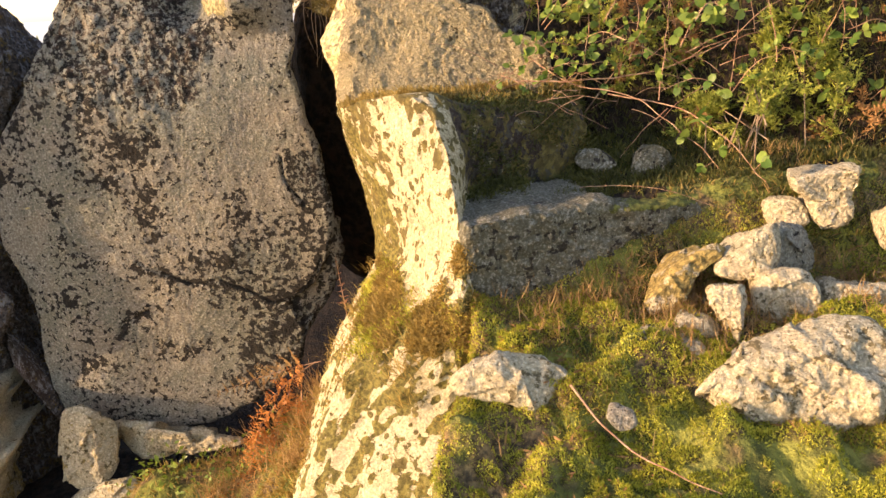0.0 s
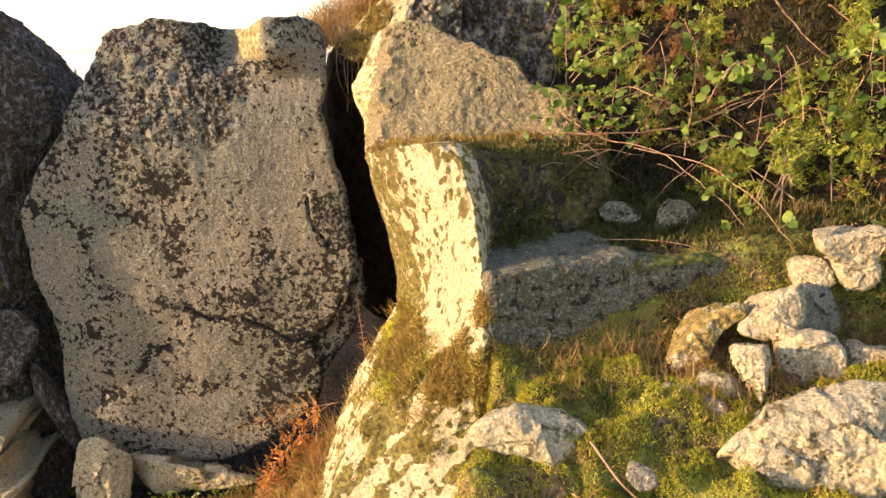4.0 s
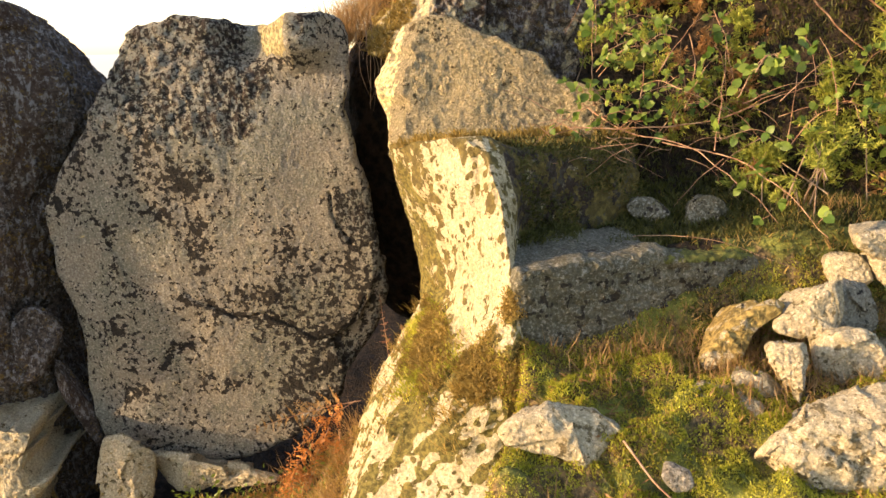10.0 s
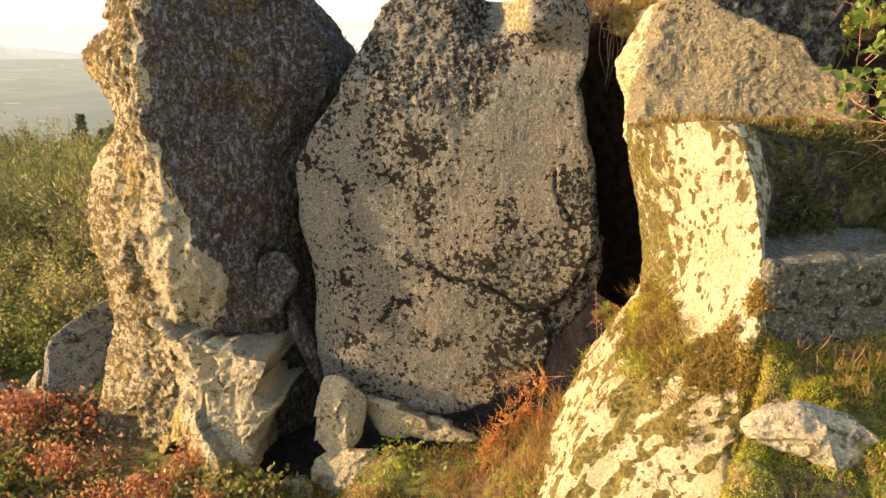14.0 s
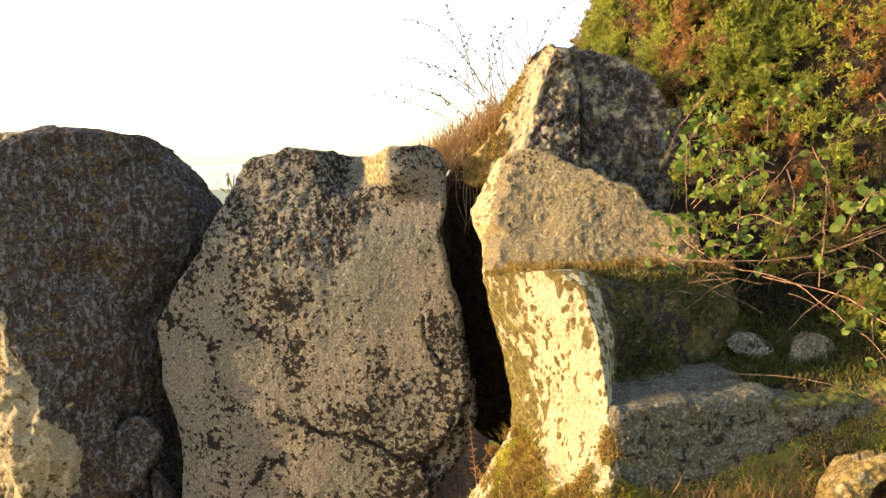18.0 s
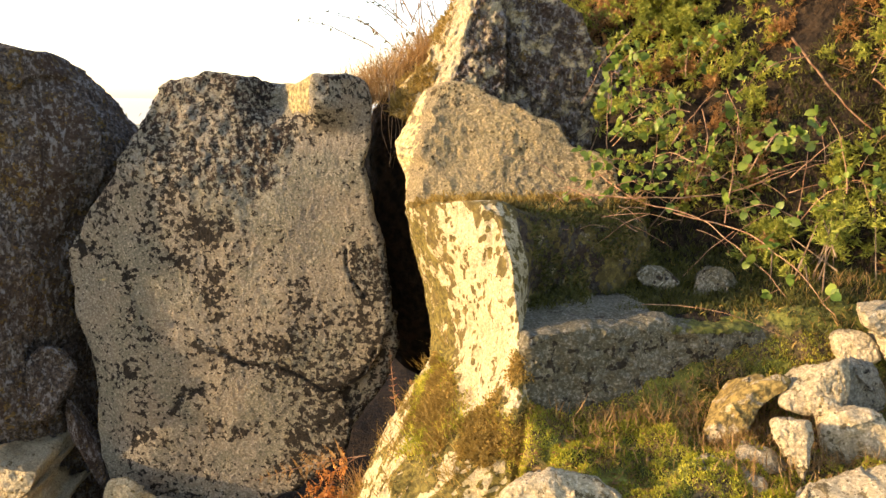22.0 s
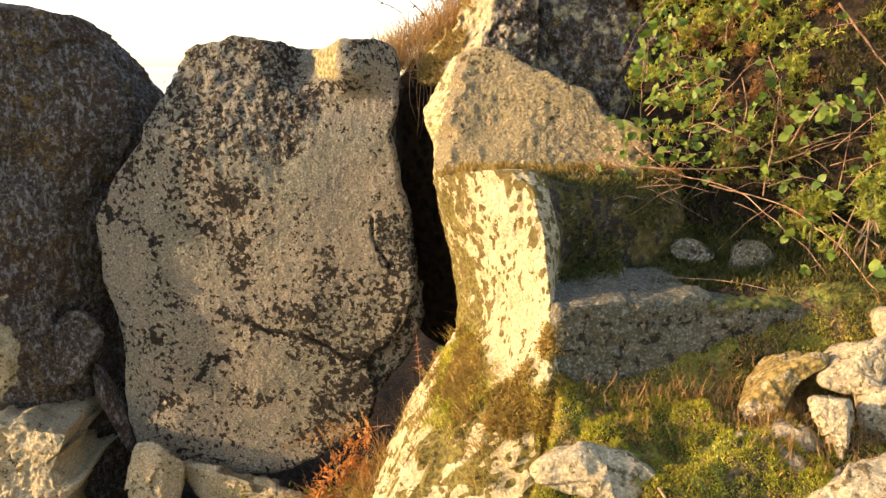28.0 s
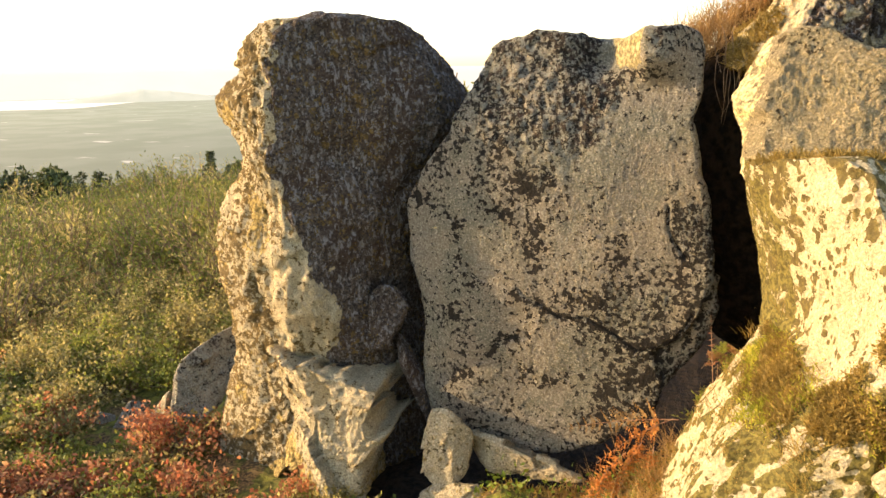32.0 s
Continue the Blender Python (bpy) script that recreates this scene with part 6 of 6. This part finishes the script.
def scrub():
    """Open scrub of the slope, from the rocks down to the woods."""
    rg = np.random.default_rng(310)
    kinds = {"heath_scrub": (scrub_gold, []), "green_scrub": (scrub_leaf, []), "tawny_scrub": (straw, [])}
    for _ in range(2300):
        r = 5.2 * (70 / 5.2) ** rg.random()
        a = radians(rg.uniform(-62, -8))
        x, y = math.sin(a) * r, math.cos(a) * r
        if x > -1.2 - 0.25 * (y - 3):
            continue
        z = float(ground_height(np.array([x]), np.array([y]))[0])
        h = rg.uniform(0.24, 0.78) * (0.72 + 0.02 * r) * (0.55 + 0.45 * step(6, 9, r)) * (0.8 + 0.4 * (noise2(np.array([x]), np.array([y]), 0.5, 6)[0] > 0))
        n = 260
        b = rg.normal(size=(n, 3)) * [0.5, 0.5, 0.34]
        b[:, 2] = np.abs(b[:, 2]) + 0.05
        b = np.array([x, y, z]) + b * h
        s = 0.014 + 0.0040 * r
        name = rg.choice(list(kinds), p=(0.30, 0.60, 0.10))
        if name == "tawny_scrub" or rg.random() < 0.12:
            b[:, 2] = z
            piece = blades(b, rg.normal(size=(n, 3)) * 0.3 + [0, 0, 1], rg.uniform(0.5, 1.2, n) * h, rg.uniform(0.10, 0.2, n) * s, 0.3, rg)
        else:
            piece = leaf_quads(b, rg.normal(size=(n, 3)) + [0, 0, 0.5], rg.uniform(0.6, 1.6, n) * s, rg.uniform(0.3, 0.8, n) * s, rg)
        kinds[name][1].append(piece)
    for name, label in (("heath_scrub", "olive and golden scrub covering the slope"), ("green_scrub", "green broom scrub covering the slope"), ("tawny_scrub", "tawny dry grass among the scrub")):
        stuff(name, kinds[name][1], kinds[name][0], label, "scrub")


scrub()


def broom_bush(at, height, seed, leaf, label):
    """An upright bush: whippy stems that each carry a plume of small leaves."""
    rg = np.random.default_rng(seed)
    ob = thing("broom_bush", at, label, "bush", "bushes of the slope")
    st, b, d = [], [], []
    for _ in range(34):
        w = unit(rg.normal(size=3) * [0.55, 0.55, 0.1] + [0, 0, 0.8])
        e = w * height * rg.uniform(0.65, 1.1)
        k = rg.normal(size=3) * height * 0.06
        line = np.stack([rg.normal(size=3) * height * 0.04 * [1, 1, 0], e * 0.5 + k, e])
        st.append(tube(line, (0.012 * height, 0.008 * height, 0.003 * height), 4))
        s = rg.uniform(0.15, 1.03, 46)[:, None]
        b.append(e * s + k * 4 * s * (1 - s) + rg.normal(size=(46, 3)) * height * 0.045)
        d.append(np.broadcast_to(w, (46, 3)))
    b, d = np.concatenate(b), np.concatenate(d)
    n = len(b)
    tagged(part("stem", mesh_of("stem", *join(st), twig_brown), ob), kind="stuff")
    part("foliage", mesh_of("foliage", *leaf_quads(b, d + rg.normal(size=(n, 3)) * 0.6, rg.uniform(0.035, 0.08, n) * height, rg.uniform(0.010, 0.024, n) * height, rg), leaf), ob)


rg = np.random.default_rng(315)
for k in range(170):
    r = 6.6 * (34 / 6.6) ** rg.random() ** 0.8
    a = radians(rg.uniform(-60, -24))
    x, y = math.sin(a) * r, math.cos(a) * r
    if x > -2.9:
        continue
    z = float(ground_height(np.array([x]), np.array([y]))[0])
    leaf, label = ((scrub_leaf, "bushy yellow-green broom on the slope"), (bush_leaf, "bushy dark green broom on the slope"), (heath_leaf, "tawny dry bush on the slope"))[rg.choice(3, p=(0.30, 0.55, 0.15))]
    broom_bush((x, y, z - 0.03), rg.uniform(0.55, 1.15) * (0.75 + 0.03 * r) * (0.8 + 0.4 * step(6.5, 9, r)), 800 + k, leaf, label)


def conifer(at, height, seed, leaf=None, label="dark spire-shaped conifer on the slope"):
    rg = np.random.default_rng(seed)
    ob = thing("conifer", at, label, "tree", "conifers of the slope")
    part("trunk", mesh_of("trunk", *tube([(0, 0, -0.2), (0, 0, height * 0.5), (0, 0, height)], (height * 0.02, height * 0.012, height * 0.002), 6), bark), ob)
    n = 900
    t = rg.random(n) ** 0.7
    a = rg.uniform(0, 2 * math.pi, n)
    r = (1 - t) * height * 0.22 * rg.uniform(0.25, 1.0, n) * (0.75 + 0.25 * np.sin(t * 40))
    b = np.stack([np.cos(a) * r, np.sin(a) * r, height * (0.08 + 0.92 * t)], -1)
    d = np.stack([np.cos(a), np.sin(a), 0.1 - 0.5 * rg.random(n)], -1)
    part("crown", mesh_of("crown", *leaf_quads(b, d + rg.normal(size=(n, 3)) * 0.3, rg.uniform(0.05, 0.11, n) * height, rg.uniform(0.015, 0.03, n) * height, rg), leaf or conifer_leaf), ob)


def broadleaf(at, height, seed, leaf, label):
    rg = np.random.default_rng(seed)
    ob = thing("broadleaf_tree", at, label, "tree", "trees of the slope")
    st = [tube([(0, 0, -0.2), (0.02 * height, 0, height * 0.4), (0, 0.02 * height, height * 0.75)], (height * 0.03, height * 0.02, height * 0.006), 6)]
    cl = []
    for _ in range(11):
        d = unit(rg.normal(size=3) + [0, 0, 0.5])
        c = np.array([0, 0, height * 0.58]) + d * height * [0.22, 0.22, 0.30]
        cl.append(c)
        st.append(tube(np.stack([[0, 0, height * 0.35], (c + [0, 0, height * 0.3]) / 2, c]), (height * 0.012, height * 0.008, height * 0.003), 4))
    part("trunk", mesh_of("trunk", *join(st), bark), ob)
    n = 1100
    b = np.array(cl)[rg.integers(0, 11, n)] + rg.normal(size=(n, 3)) * height * 0.07
    part("crown", mesh_of("crown", *leaf_quads(b, rg.normal(size=(n, 3)), rg.uniform(0.09, 0.17, n) * height, rg.uniform(0.06, 0.11, n) * height, rg), leaf), ob)


rg = np.random.default_rng(320)


def foot(az, r):
    x, y = math.sin(radians(az)) * r, math.cos(radians(az)) * r
    return x, y, float(ground_height(np.array([x]), np.array([y]))[0])


conifer(foot(-36.9, 34), 2.3, 1)
conifer(foot(-34.2, 36), 2.0, 2)
conifer(foot(-35.6, 38), 1.8, 3)
conifer(foot(-38.6, 40), 1.8, 4)
conifer(foot(-32.5, 36), 1.8, 5)
broom_bush(foot(-18.8, 12.5), 3.3, 906, scrub_leaf, "tall yellow-green bush seen between the rocks")
for k in range(90):
    az_, r = rg.uniform(-66, -24), rg.uniform(27, 48)
    h = rg.uniform(1.2, 2.1)
    if rg.random() < 0.35:
        conifer(foot(az_, r), h, 500 + k)
    else:
        broadleaf(foot(az_, r), h, 600 + k, tree_leaf, "rounded green tree on the slope")
broadleaf(foot(-42.3, 30), 1.2, 701, orange_leaf, "small tree in orange autumn leaf")


wood_leaf = leaf_material("wood_leaf", (0.06, 0.08, 0.035), (0.14, 0.155, 0.06), 0.2)


def woods():
    """The closed wood along the rim of the slope."""
    rg = np.random.default_rng(330)
    out = []
    for _ in range(1500):
        az_, r = rg.uniform(-68, -20), rg.uniform(30, 90)
        x, y, z = foot(az_, r)
        h = rg.uniform(1.2, 2.2) * (0.48 + r / 95) * (1 + 0.45 * step(-40, -56, az_))
        n = 150
        t = rg.random(n)
        a = rg.uniform(0, 2 * math.pi, n)
        wide = (0.16 if rg.random() < 0.5 else 0.34) * h * (1 - t) ** 0.7 * rg.uniform(0.3, 1.0, n)
        b = np.stack([x + np.cos(a) * wide, y + np.sin(a) * wide, z + h * (0.05 + 0.95 * t)], -1)
        out.append(leaf_quads(b, rg.normal(size=(n, 3)) + [0, 0, 0.2], rg.uniform(0.06, 0.13, n) * h, rg.uniform(0.04, 0.07, n) * h, rg))
    stuff("far_woods", out, wood_leaf, "dark wood along the rim of the valley", "wood")


woods()
